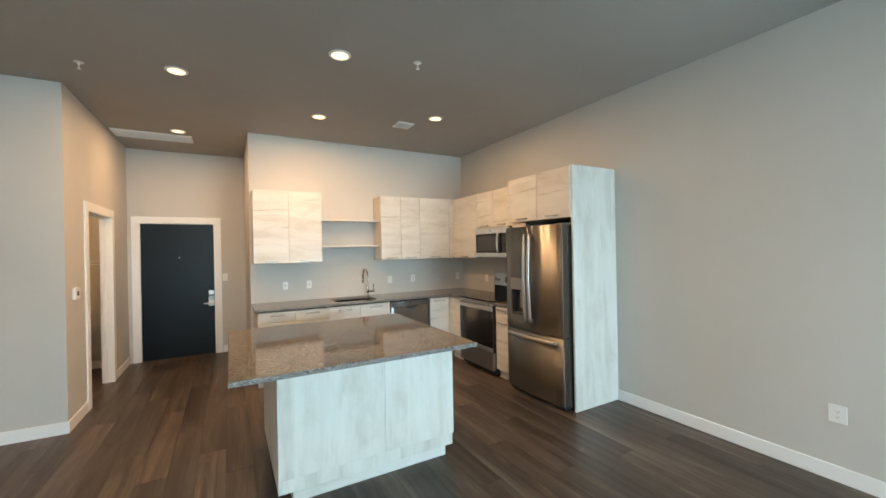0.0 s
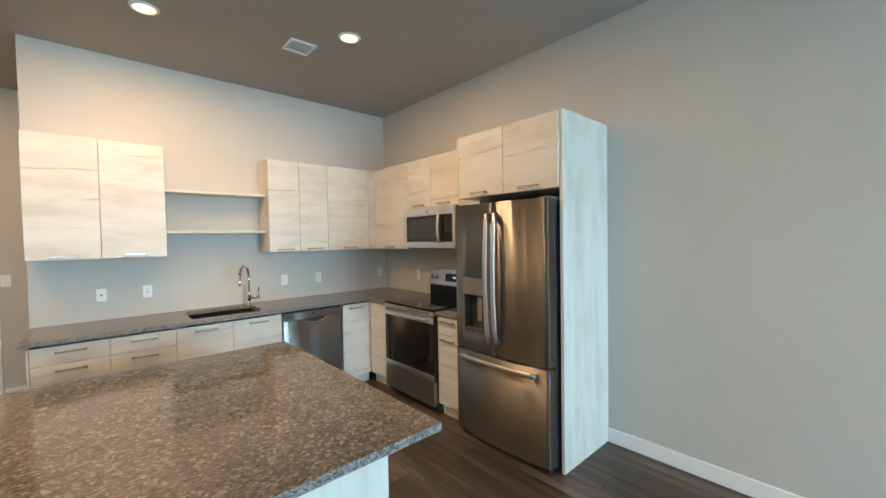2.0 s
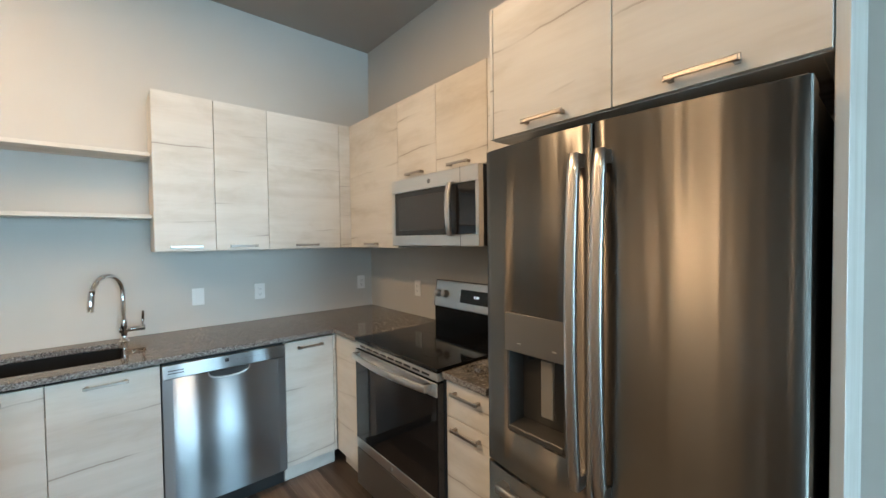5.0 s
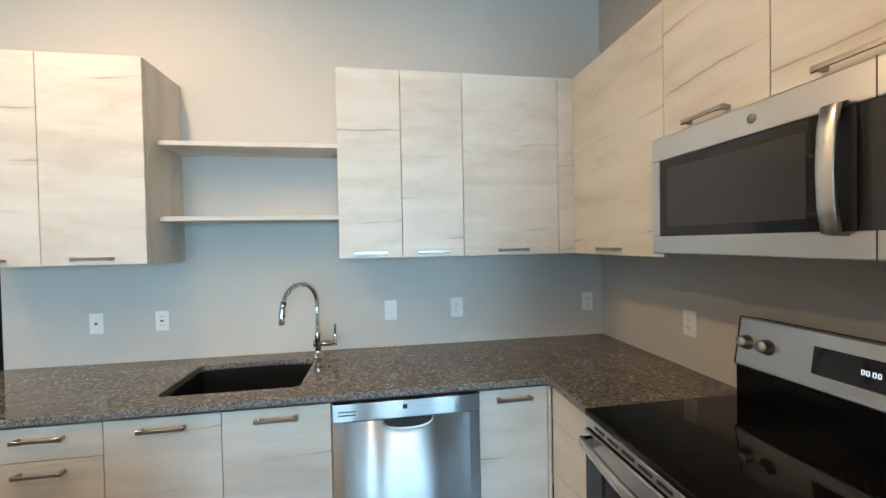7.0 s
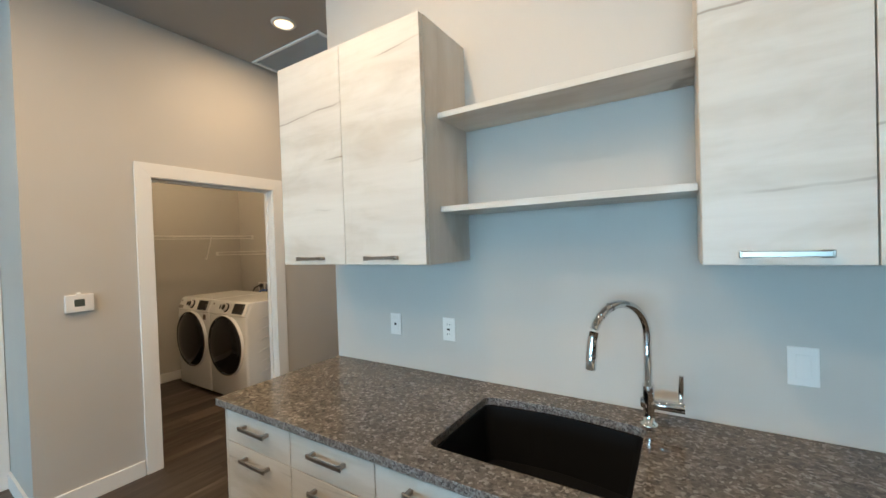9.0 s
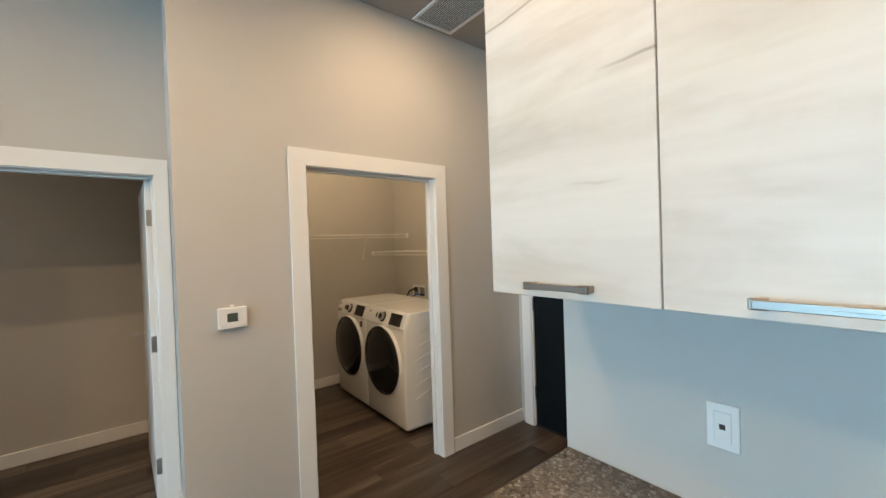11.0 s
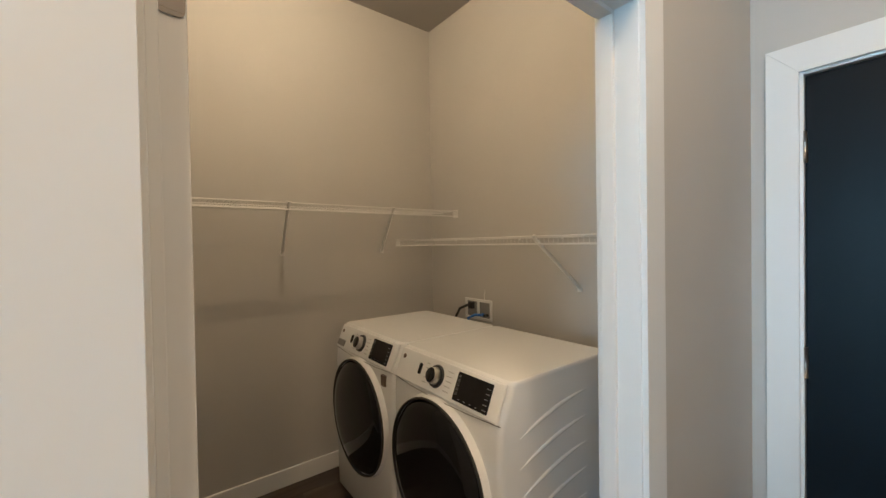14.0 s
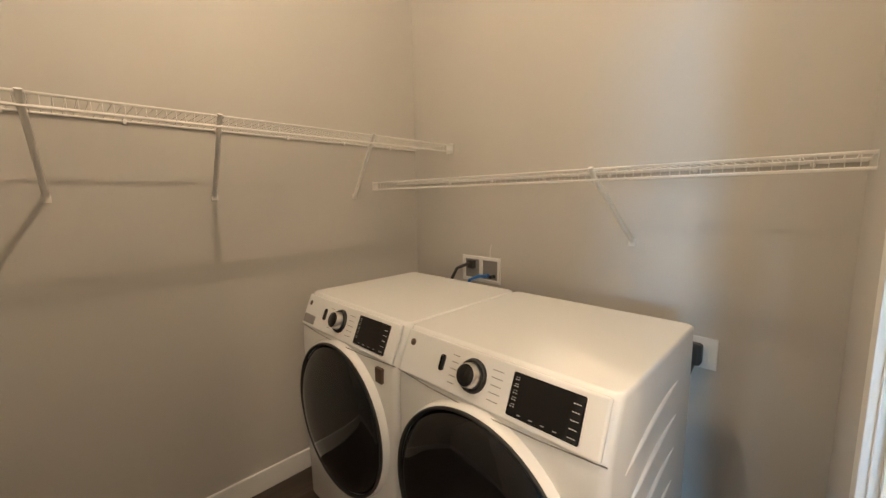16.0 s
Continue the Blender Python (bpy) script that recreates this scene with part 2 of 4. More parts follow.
# ---- mesh helpers ----
def bx(bm, x0, x1, y0, y1, z0, z1, bevel=0.0, seg=1):
    """Adds a box, its edges rounded by bevel."""
    tmp = bmesh.new()
    bmesh.ops.create_cube(tmp, size=1)
    for v in tmp.verts:
        v.co = Vector(((x0 + x1) / 2 + v.co.x * (x1 - x0), (y0 + y1) / 2 + v.co.y * (y1 - y0), (z0 + z1) / 2 + v.co.z * (z1 - z0)))
    if bevel:
        bmesh.ops.bevel(tmp, geom=tmp.edges[:], offset=bevel, segments=seg, affect="EDGES", profile=0.5)
    join(bm, tmp)
    return bm


def join(bm, tmp, m=None):
    if m is not None:
        bmesh.ops.transform(tmp, matrix=m, verts=tmp.verts[:])
    table = {v: bm.verts.new(v.co) for v in tmp.verts}
    for f in tmp.faces:
        nf = bm.faces.new([table[v] for v in f.verts])
        nf.smooth, nf.material_index = f.smooth, f.material_index
    tmp.free()


def box(*a, **k):
    return bx(bmesh.new(), *a, **k)


def tube(bm, pts, r, seg=10, caps=True):
    """Sweeps a circle of radius r (or one radius a point) along the points."""
    pts = [Vector(p) for p in pts]
    rs = r if isinstance(r, (list, tuple)) else [r] * len(pts)
    rings, side = [], None
    for i, p in enumerate(pts):
        d = (pts[min(i + 1, len(pts) - 1)] - pts[max(i - 1, 0)]).normalized()
        if side is None:
            side = d.cross(Vector((0, 0, 1)) if abs(d.z) < 0.9 else Vector((1, 0, 0))).normalized()
        side = (side - d * side.dot(d)).normalized()
        up = d.cross(side)
        rings.append([bm.verts.new(p + (side * math.cos(a) + up * math.sin(a)) * rs[i]) for a in (2 * math.pi * k / seg for k in range(seg))])
    for a, b in zip(rings, rings[1:]):
        for k in range(seg):
            f = bm.faces.new((a[k], a[(k + 1) % seg], b[(k + 1) % seg], b[k]))
            f.smooth = True
    if caps:
        bm.faces.new(rings[0])
        bm.faces.new(rings[-1][::-1])
    return bm


def rod(p0, p1, r, seg=12):
    return tube(bmesh.new(), [p0, p1], r, seg)


def turned(profile, seg=32):
    """A body of revolution round z from (radius, z) pairs."""
    bm = bmesh.new()
    rings = []
    for r, z in profile:
        rings.append([bm.verts.new((r * math.cos(2 * math.pi * k / seg), r * math.sin(2 * math.pi * k / seg), z)) for k in range(seg)] if r > 1e-6 else [bm.verts.new((0, 0, z))])
    for a, b in zip(rings, rings[1:]):
        for k in range(seg):
            vs = [a[k % len(a)], a[(k + 1) % len(a)], b[(k + 1) % len(b)], b[k % len(b)]]
            vs = list(dict.fromkeys(vs))
            if len(vs) > 2:
                bm.faces.new(vs).smooth = True
    return bm


def slab(outline, holes, z0, z1, bevel=0.003):
    """A flat plate with straight sides and openings."""
    bm = bmesh.new()
    edges = []
    for loop in [outline, *holes]:
        vs = [bm.verts.new((x, y, z0)) for x, y in loop]
        edges += [bm.edges.new((vs[i], vs[(i + 1) % len(vs)])) for i in range(len(vs))]
    faces = [g for g in bmesh.ops.triangle_fill(bm, use_beauty=True, edges=edges)["geom"] if isinstance(g, bmesh.types.BMFace)]
    out = bmesh.ops.extrude_face_region(bm, geom=faces)
    bmesh.ops.translate(bm, vec=(0, 0, z1 - z0), verts=[g for g in out["geom"] if isinstance(g, bmesh.types.BMVert)])
    bmesh.ops.recalc_face_normals(bm, faces=bm.faces[:])
    if bevel:
        sharp = [e for e in bm.edges if len(e.link_faces) == 2 and e.calc_face_angle(0) > 1.2 and abs(e.verts[0].co.z - e.verts[1].co.z) < 1e-4]
        bmesh.ops.bevel(bm, geom=sharp, offset=bevel, segments=2, affect="EDGES", profile=0.5)
    return bm


def rounded(x0, x1, y0, y1, r, n=5):
    out = []
    for cx, cy, a0 in ((x1 - r, y1 - r, 0), (x0 + r, y1 - r, 90), (x0 + r, y0 + r, 180), (x1 - r, y0 + r, 270)):
        out += [(cx + r * math.cos(radians(a0 + 90 * k / n)), cy + r * math.sin(radians(a0 + 90 * k / n))) for k in range(n + 1)]
    return out


def part(name, bm, material, parent=None, label="", m=None):
    me = bpy.data.meshes.new(name)
    bm.normal_update()
    bm.to_mesh(me)
    bm.free()
    for x in (material if isinstance(material, (list, tuple)) else [material]):
        me.materials.append(x)
    ob = new(name, me)
    if parent is not None:
        ob.parent = parent
    if m is not None:
        ob.matrix_basis = m
    if label:
        ob["label"] = label
    return ob


def thing(name, label, category, m=None, group="", kind=""):
    ob = new(name)
    ob.empty_display_size = 0.1
    if m is not None:
        ob.matrix_basis = m
    return tagged(ob, label, category, group, kind)


def structure(name, bm, material, label="", category="wall"):
    return tagged(part(name, bm, material), label, category, kind="structure")


def at(x, y, z=0.0, rz=0.0):
    return pose(x, y, z, 0, 0, rz)


# ---- plan ----
XE = 3.35          # east wall
YK = 5.40          # kitchen wall
YE = 6.94          # entry wall
XL = -1.385        # wall with the laundry door
XB = -2.035         # wall with the bedroom door
YC = 4.518          # short wall between them
YS = -3.0          # window wall
T = 0.099
XF = -3.40         # laundry's far wall
LD0, LD1 = 5.12, 6.065    # laundry opening
BD0, BD1 = 3.55, 4.453     # bedroom opening
ED0, ED1 = -1.25, -0.300  # entry opening
DH = 2.04
DHB = 2.03

# structure
structure("floor", box(-3.55, XE + T, YS - T, YE + T, -0.12, -0.006), M_DARKGAP, "dark subfloor under the planks", "floor")
FLOOR = bpy.data.objects["floor"]
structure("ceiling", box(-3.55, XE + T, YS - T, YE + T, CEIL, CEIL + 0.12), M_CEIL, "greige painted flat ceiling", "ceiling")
structure("wall_east", box(XE, XE + T, YS - T, YE + T, -0.02, CEIL), M_WALL, "light greige painted plain wall")
structure("wall_kitchen", box(0.13, XE, YK, YE, -0.02, CEIL), M_WALL, "light greige painted wall behind the kitchen cabinets")
bm = box(XL, ED0, YE, YE + T, -0.02, CEIL)
bx(bm, ED1, 0.13, YE, YE + T, -0.02, CEIL)
bx(bm, ED0, ED1, YE, YE + T, DH, CEIL)
structure("wall_entry", bm, M_WALL, "light greige painted wall round the entry door")
bm = box(XL - T, XL, YC + T, LD0, -0.02, CEIL)
bx(bm, XL - T, XL, LD1, YE + T, -0.02, CEIL)
bx(bm, XL - T, XL, LD0, LD1, DH, CEIL)
structure("wall_laundry", bm, M_WALL, "light greige painted wall with the laundry doorway")
YC2 = 4.497        # its free end stands a little forward


def prism(pts, z0, z1):
    bm = bmesh.new()
    lo = [bm.verts.new((x, y, z0)) for x, y in pts]
    hi = [bm.verts.new((x, y, z1)) for x, y in pts]
    for k in range(len(pts)):
        bm.faces.new((lo[k], lo[(k + 1) % len(pts)], hi[(k + 1) % len(pts)], hi[k]))
    bm.faces.new(lo[::-1])
    bm.faces.new(hi)
    return bm


structure("wall_alcove", prism([(XF - T, YC), (XB, YC), (XL, YC2), (XL, YC + T), (XF - T, YC + T)], -0.02, CEIL), M_WALL, "light greige painted short wall at the alcove")
bm = box(XB - T, XB, BD1, YC, -0.02, CEIL)
bx(bm, XB - T, XB, YS, BD0, -0.02, CEIL)
bx(bm, XB - T, XB, BD0, BD1, DHB, CEIL)
structure("wall_bedroom", bm, M_WALL, "light greige painted wall with the bedroom doorway")
structure("wall_laundry_far", box(XF - T, XF, YC + T, YE + T, -0.02, CEIL), M_WALL, "beige painted wall with a wire shelf")
structure("wall_laundry_back", box(XF, XL - T, 6.92, YE + T, -0.02, CEIL), M_WALL, "beige painted wall behind the laundry machines")
bm = box(-3.55, -3.43, YS, YC, -0.02, CEIL)
structure("wall_bedroom_far", bm, M_WALL, "greige painted bedroom wall")
bm = box(-3.55, WINDOWS[0][0], YS - T, YS, -0.02, CEIL)
bx(bm, WINDOWS[0][1], WINDOWS[1][0], YS - T, YS, -0.02, CEIL)
bx(bm, WINDOWS[1][1], XE, YS - T, YS, -0.02, CEIL)
for wx0, wx1 in WINDOWS:
    bx(bm, wx0, wx1, YS - T, YS, -0.02, 0.5)
    bx(bm, wx0, wx1, YS - T, YS, 2.6, CEIL)
structure("wall_window", bm, M_WALL, "greige painted wall with two tall windows")
structure("ground", box(-60, 60, -120, 60, -6.1, -6.0), paint("grass_ground", (0.07, 0.09, 0.05), 0.9), "mown grass outside far below the windows", "ground")

for wx0, wx1 in WINDOWS:
    w = thing("window_1", "tall white framed window with two clear panes", "window", at(0, 0), kind="structure")
    bm = bmesh.new()
    for a, b_, c, d in ((wx0, wx0 + 0.05, 0.5, 2.6), (wx1 - 0.05, wx1, 0.5, 2.6), (wx0 + 0.05, wx1 - 0.05, 0.5, 0.55), (wx0 + 0.05, wx1 - 0.05, 2.55, 2.6), ((wx0 + wx1) / 2 - 0.025, (wx0 + wx1) / 2 + 0.025, 0.55, 2.55)):
        bx(bm, a, b_, YS - 0.09, YS - 0.03, c, d, 0.003)
    part("window_frame", bm, M_TRIM, w)
    part("window_sill", box(wx0, wx1, YS - 0.02, YS + 0.03, 0.5, 0.52, 0.003), M_TRIM, w)
    for a, b_ in ((wx0 + 0.05, (wx0 + wx1) / 2 - 0.025), ((wx0 + wx1) / 2 + 0.025, wx1 - 0.05)):
        p = part("pane", box(a, b_, YS - 0.066, YS - 0.060, 0.55, 2.55), M_GLASS, w)
        p.visible_shadow = False


def baseboard(x0, x1, y0, y1):
    structure("baseboard", box(x0, x1, y0, y1, 0, 0.105, 0.003), M_TRIM, "white painted square-edged baseboard", "baseboard")


B = 0.014
baseboard(XE - B, XE, YS, 2.44)
baseboard(XL, XL + B, YC2 - B, LD0 - 0.095)
baseboard(XL, XL + B, LD1 + 0.095, YE)
structure("baseboard", prism([(XB, YC - B), (XL, YC2 - B), (XL, YC2), (XB, YC)], 0, 0.105), M_TRIM, "white painted square-edged baseboard", "baseboard")
baseboard(XB, XB + B, YS, BD0 - 0.095)
baseboard(ED1 + 0.095, 0.13, YE - B, YE)
baseboard(0.13 - B, 0.13, YK - B, YE - B)
baseboard(0.13 - B, 0.19, YK - B, YK)
baseboard(XF, XF + B, YC + T, 6.92)
baseboard(XF + B, XL - T, 6.92 - B, 6.92)
baseboard(XF + B, XL - T, YC + T, YC + T + B)
baseboard(-3.43, -3.43 + B, YS, YC)
baseboard(XB + B, WINDOWS[1][1], YS, YS + B)


def mitred(d, put, a, b_, u0, u1, DH, out=0.088, lap=0.008, out_far=0.088):
    """Two casing legs and a head with mitred corners; put() takes the run, the height and the depth to a place."""
    g_, zi, zo = 0.0002, DH - 0.0025, DH + 0.094
    for name, pts in (("casing_leg", [(u0 - out, 0), (u0 + lap, 0), (u0 + lap, zi - g_), (u0 - out, zo - g_)]),
                      ("casing_leg", [(u1 + out_far, 0), (u1 + out_far, zo - g_), (u1 - lap, zi - g_), (u1 - lap, 0)]),
                      ("casing_head", [(u0 + lap + g_, zi), (u1 - lap - g_, zi), (u1 + out_far - g_, zo), (u0 - out + g_, zo)])):
        bm = bmesh.new()
        near, far = [[bm.verts.new(put(u, v, w)) for u, v in pts] for w in (a, b_)]
        for k in range(4):
            bm.faces.new((near[k], near[(k + 1) % 4], far[(k + 1) % 4], far[k]))
        bm.faces.new(near[::-1])
        bm.faces.new(far)
        bmesh.ops.recalc_face_normals(bm, faces=bm.faces[:])
        bmesh.ops.bevel(bm, geom=bm.edges[:], offset=0.0006, segments=1, affect="EDGES", profile=0.5)
        part(name, bm, M_TRIM, d)


def casing_x(xf, y0, y1, side, name, label, DH=DH, out_far=0.088):
    """Casing and jamb of an opening in a wall x = const; side: +1 if the face looks to +x."""
    d = thing(name, label, "door frame", kind="structure")
    for s, x in ((side, xf), (-side, xf - side * T)):
        a, b_ = sorted((x, x + s * (0.016 if s == side else 0.012)))
        mitred(d, lambda u, v, w: (w, u, v), a, b_, y0, y1, DH, out_far=out_far if s == side else 0.06)
    a, b_ = sorted((xf + side * 0.002, xf - side * (T + 0.002)))
    part("jamb", box(a, b_, y0 - 0.003, y0 + 0.013, 0, DH, 0.001), M_TRIM, d)
    part("jamb", box(a, b_, y1 - 0.013, y1 + 0.003, 0, DH, 0.001), M_TRIM, d)
    part("jamb_head", box(a, b_, y0 + 0.013, y1 - 0.013, DH - 0.009, DH + 0.003, 0.001), M_TRIM, d)
    m_ = xf - side * 0.055
    a, b_ = sorted((m_, m_ - side * 0.035))
    part("door_stop", box(a, b_, y0 + 0.013, y0 + 0.025, 0, DH - 0.009, 0.001), M_TRIM, d)
    part("door_stop", box(a, b_, y1 - 0.025, y1 - 0.013, 0, DH - 0.009, 0.001), M_TRIM, d)
    part("door_stop", box(a, b_, y0 + 0.025, y1 - 0.025, DH - 0.021, DH - 0.009, 0.001), M_TRIM, d)
    return d


def lever(parent, m, side=1):
    part("rose", turned([(0, 0.012), (0.028, 0.012), (0.032, 0.008), (0.032, 0)], 28), M_STEELP, parent, "satin nickel rose", m)
    bm = rod((0, 0, 0), (0, 0, 0.05), 0.009)
    tube(bm, [(0, 0, 0.05), (side * 0.02, 0, 0.056), (side * 0.06, 0.003, 0.056), (side * 0.105, 0.0, 0.054)], [0.010, 0.010, 0.009, 0.008], 10)
    part("lever_handle", bm, M_STEELP, parent, "satin nickel lever", m)


def hinge(parent, bm_x, y, z, ax="x"):
    part("hinge", rod((bm_x, y, z - 0.05), (bm_x, y, z + 0.05), 0.007, 10), M_STEELP, parent, "satin nickel butt hinge")


ld = casing_x(XL, LD0, LD1, 1, "door_2", "white painted door casing of the laundry doorway")
part("strike_plate", box(XL - T + 0.006, XL - T + 0.040, LD1 - 0.015, LD1 - 0.0115, 0.925, 0.985), M_NICKEL, ld, "satin nickel strike plate")
bd = casing_x(XB, BD0, BD1, 1, "door_3", "white painted door casing of the bedroom doorway", DHB, 0.060)

# laundry door leaf, open inwards
def open_leaf(name, label, m, length, top, side):
    """A leaf that stands open: local x = 0 is its hinged edge, it runs to -x, its faces are y = 0 and y = side * 0.04."""
    lf = thing(name, label, "door", m)
    a, b_ = sorted((0, side * 0.040))
    part("panel", box(-length, 0, a, b_, 0.012, top - 0.020, 0.002), M_TRIM, lf)
    for z in (0.24, 1.00, 1.78):
        bm = rod((0.005, -side * 0.004, z - 0.05), (0.005, -side * 0.004, z + 0.05), 0.0065, 10)
        join(bm, slab(rounded(a + 0.004, b_ - 0.003, -0.05, 0.05, 0.009, 3), [], 0, 0.0025, 0), pose(-0.0005, 0, z, 90, 0, 90))
        part("hinge", bm, M_NICKEL, lf, "satin nickel butt hinge")
    lever(lf, pose(-length + 0.07, b_, 0.95, -90, 0, 0), 1)
    lever(lf, pose(-length + 0.07, a, 0.95, 90, 0, 0), 1)
    return lf


open_leaf("laundry_door", "white painted flush door standing open into the laundry room", at(XL - T - 0.001, LD0 + 0.016, 0, 14), 0.90, DH, 1)
open_leaf("bedroom_door", "white painted flush door standing open into the bedroom", at(XB - T - 0.001, BD1 - 0.016, 0, 2), 0.86, DHB, -1)

# entry door
ed = thing("door_1", "dark navy flush entry door closed in a white frame", "door", kind="structure")
mitred(ed, lambda u, v, w: (u, w, v), YE - 0.018, YE, ED0, ED1, DH, 0.088, 0.002)
part("jamb", box(ED0 - 0.004, ED0 + 0.012, YE - 0.004, YE + 0.12, 0, DH, 0.001), M_TRIM, ed)
part("jamb", box(ED1 - 0.012, ED1 + 0.004, YE - 0.004, YE + 0.12, 0, DH, 0.001), M_TRIM, ed)
part("jamb_head", box(ED0 + 0.012, ED1 - 0.012, YE - 0.004, YE + 0.12, DH - 0.012, DH + 0.004, 0.001), M_TRIM, ed)
part("panel", box(ED0 + 0.015, ED1 - 0.015, YE + 0.010, YE + 0.055, 0.010, DH - 0.016, 0.002), M_ENTRY, ed, "dark navy painted flush panel")
part("threshold", box(ED0 + 0.012, ED1 - 0.012, YE, YE + 0.12, -0.005, 0.009, 0.002), M_BLK, ed, "dark metal threshold")
for z in (0.28, 1.03, 1.78):
    part("hinge", rod((ED0 + 0.014, YE + 0.003, z - 0.055), (ED0 + 0.014, YE + 0.003, z + 0.055), 0.008, 10), M_NICKEL, ed, "satin nickel butt hinge")
part("peephole", turned([(0, 0.006), (0.006, 0.006), (0.009, 0.004), (0.009, 0)], 16), M_STEELP, ed, "small chrome peephole", pose(-0.765, YE + 0.010, 1.52, 90, 0, 0))
part("deadbolt", box(-0.392, -0.322, YE - 0.006, YE + 0.010, 0.930, 0.995, 0.004, seg=2), M_STEELP, ed, "square satin deadbolt plate")
part("thumb_turn", box(-0.362, -0.352, YE - 0.024, YE - 0.006, 0.948, 0.978, 0.002), M_STEELP, ed)
part("lever_plate", box(-0.396, -0.318, YE - 0.004, YE + 0.010, 0.752, 0.838, 0.006, seg=2), M_STEELP, ed, "square satin lever plate")
part("lock_housing", box(-0.397, -0.319, YE - 0.020, YE + 0.010, 0.845, 0.918, 0.004, seg=2), M_CHROME, ed, "bright metal lock housing")
lever(ed, pose(-0.355, YE - 0.004, 0.795, 90, 0, 0), -1)


# ---- kitchen cabinets: local x along the front, y into the cabinet, z up ----
def bar_handle(parent, x, z, length=0.160, y=0.0):
    h = length / 2
    bm = box(x - h + 0.004, x + h - 0.004, y - 0.031, y - 0.0245, z - 0.0065, z + 0.0065, 0.0012)
    for s_ in (-1, 1):
        cx = x + s_ * (h - 0.011)
        bx(bm, cx - 0.012, cx + 0.012, y - 0.029, y - 0.022, z - 0.0085, z + 0.0085, 0.002)
        bx(bm, cx - 0.006, cx + 0.007, y - 0.024, y + 0.001, z - 0.0065, z + 0.0065, 0.001)
    part("handle", bm, M_NICKEL, parent, "brushed nickel flat bar handle")


def front(parent, name, x0, x1, z0, z1, handle="", m=M_LAM):
    g = 0.0016
    f = part(name, box(x0 + g, x1 - g, 0, 0.019, z0 + g, z1 - g, 0.0012), m, parent)
    hx = (x0 + x1) / 2
    if handle == "low":
        bar_handle(f, hx, z0 + 0.028)
    elif handle == "high":
        bar_handle(f, hx, z1 - 0.042)
    return f


def wall_cabinet(m, w, z0, z1, depth, fronts, label, filler=0.0, group="wall cabinets"):
    c = thing("wall_cabinet", label, "cabinet", m, group)
    t = 0.018
    part("side_panel", box(0, t, 0.021, depth, z0, z1, 0.001), M_LAMV, c)
    part("side_panel", box(w - t, w, 0.021, depth, z0, z1, 0.001), M_LAMV, c)
    part("bottom_panel", box(t, w - t, 0.021, depth, z0, z0 + t, 0.001), M_LAM, c)
    part("top_panel", box(t, w - t, 0.021, depth, z1 - t, z1, 0.001), M_LAM, c)
    part("back_panel", box(t, w - t, depth - 0.01, depth, z0 + t, z1 - t), M_LAM, c)
    for a, b_, h in fronts:
        front(c, "door" if h else "filler", a, b_, z0, z1, h)
    return c


UZ0, UZ1 = 1.432, 2.345
YU, DU = 5.068, 0.332
wall_cabinet(at(0.152, YU), 0.815, UZ0, UZ1, DU, [(0, 0.405, "low"), (0.405, 0.815, "low")], "whitewashed wood two-door wall cabinet beside the open shelves")
wall_cabinet(at(1.79, YU), 0.61, UZ0, UZ1, DU, [(0, 0.303, "low"), (0.303, 0.61, "low")], "whitewashed wood narrow two-door wall cabinet")
wall_cabinet(at(2.40, YU), 0.600, UZ0, UZ1, DU, [(0, 0.505, "low"), (0.505, 0.600, "")], "whitewashed wood single-door wall cabinet with corner filler")
XU, DX = 2.99, 0.36
wall_cabinet(at(XU, 5.066, 0, -90), 0.651, UZ0, UZ1, DX, [(0.0, 0.651, "low")], "whitewashed wood corner wall cabinet with one wide door")
wall_cabinet(at(XU, 4.415, 0, -90), 0.768, 1.85, UZ1, DX, [(0, 0.380, "low"), (0.380, 0.768, "low")], "short whitewashed wood wall cabinet over the microwave")
wall_cabinet(at(XU, 3.647, 0, -90), 0.262, UZ0, UZ1, DX, [(0, 0.262, "low")], "narrow whitewashed wood wall cabinet beside the refrigerator")
wall_cabinet(at(2.722, 3.385, 0, -90), 0.920, 1.858, UZ1, 0.625, [(0, 0.018, ""), (0.018, 0.472, "low"), (0.472, 0.920, "low")], "deep whitewashed wood cabinet over the refrigerator")
tagged(part("tall_side_panel", box(2.735, XE, 2.442, 2.464, 0, UZ1 + 0.008, 0.0012), M_LAMV), "tall whitewashed wood end panel beside the refrigerator", "cabinet panel")

for z in (1.984, 1.628):
    tagged(part("open_shelf", box(0.968, 1.789, 5.170, YK - 0.001, z, z + 0.022, 0.0015), M_LAM), "whitewashed wood open shelf between the wall cabinets", "shelf", "open shelves")

CT0, CT1 = 0.884, 0.914
YF, XR = 4.757, 2.712


def base_cabinet(m, w, fronts, label, depth=0.62, kick=0.055, side=True):
    c = thing("base_cabinet", label, "cabinet", m, "base cabinets")
    part("side_panel", box(0, 0.018, 0.021, depth, 0.105, CT0 - 0.001, 0.001), M_LAMV, c)
    part("side_panel", box(w - 0.018, w, 0.021, depth, 0.105, CT0 - 0.001, 0.001), M_LAMV, c)
    part("bottom_panel", box(0.018, w - 0.018, 0.021, depth, 0.105, 0.123), M_LAM, c)
    part("back_panel", box(0.018, w - 0.018, depth - 0.01, depth, 0.123, CT0 - 0.001), M_LAM, c)
    part("toe_kick", box(0, w, kick, kick + 0.016, 0, 0.105), M_LAM, c, "whitewashed wood toe kick")
    for kind, a, b_, z0, z1, h in fronts:
        front(c, kind, a, b_, z0, z1, h)
    return c


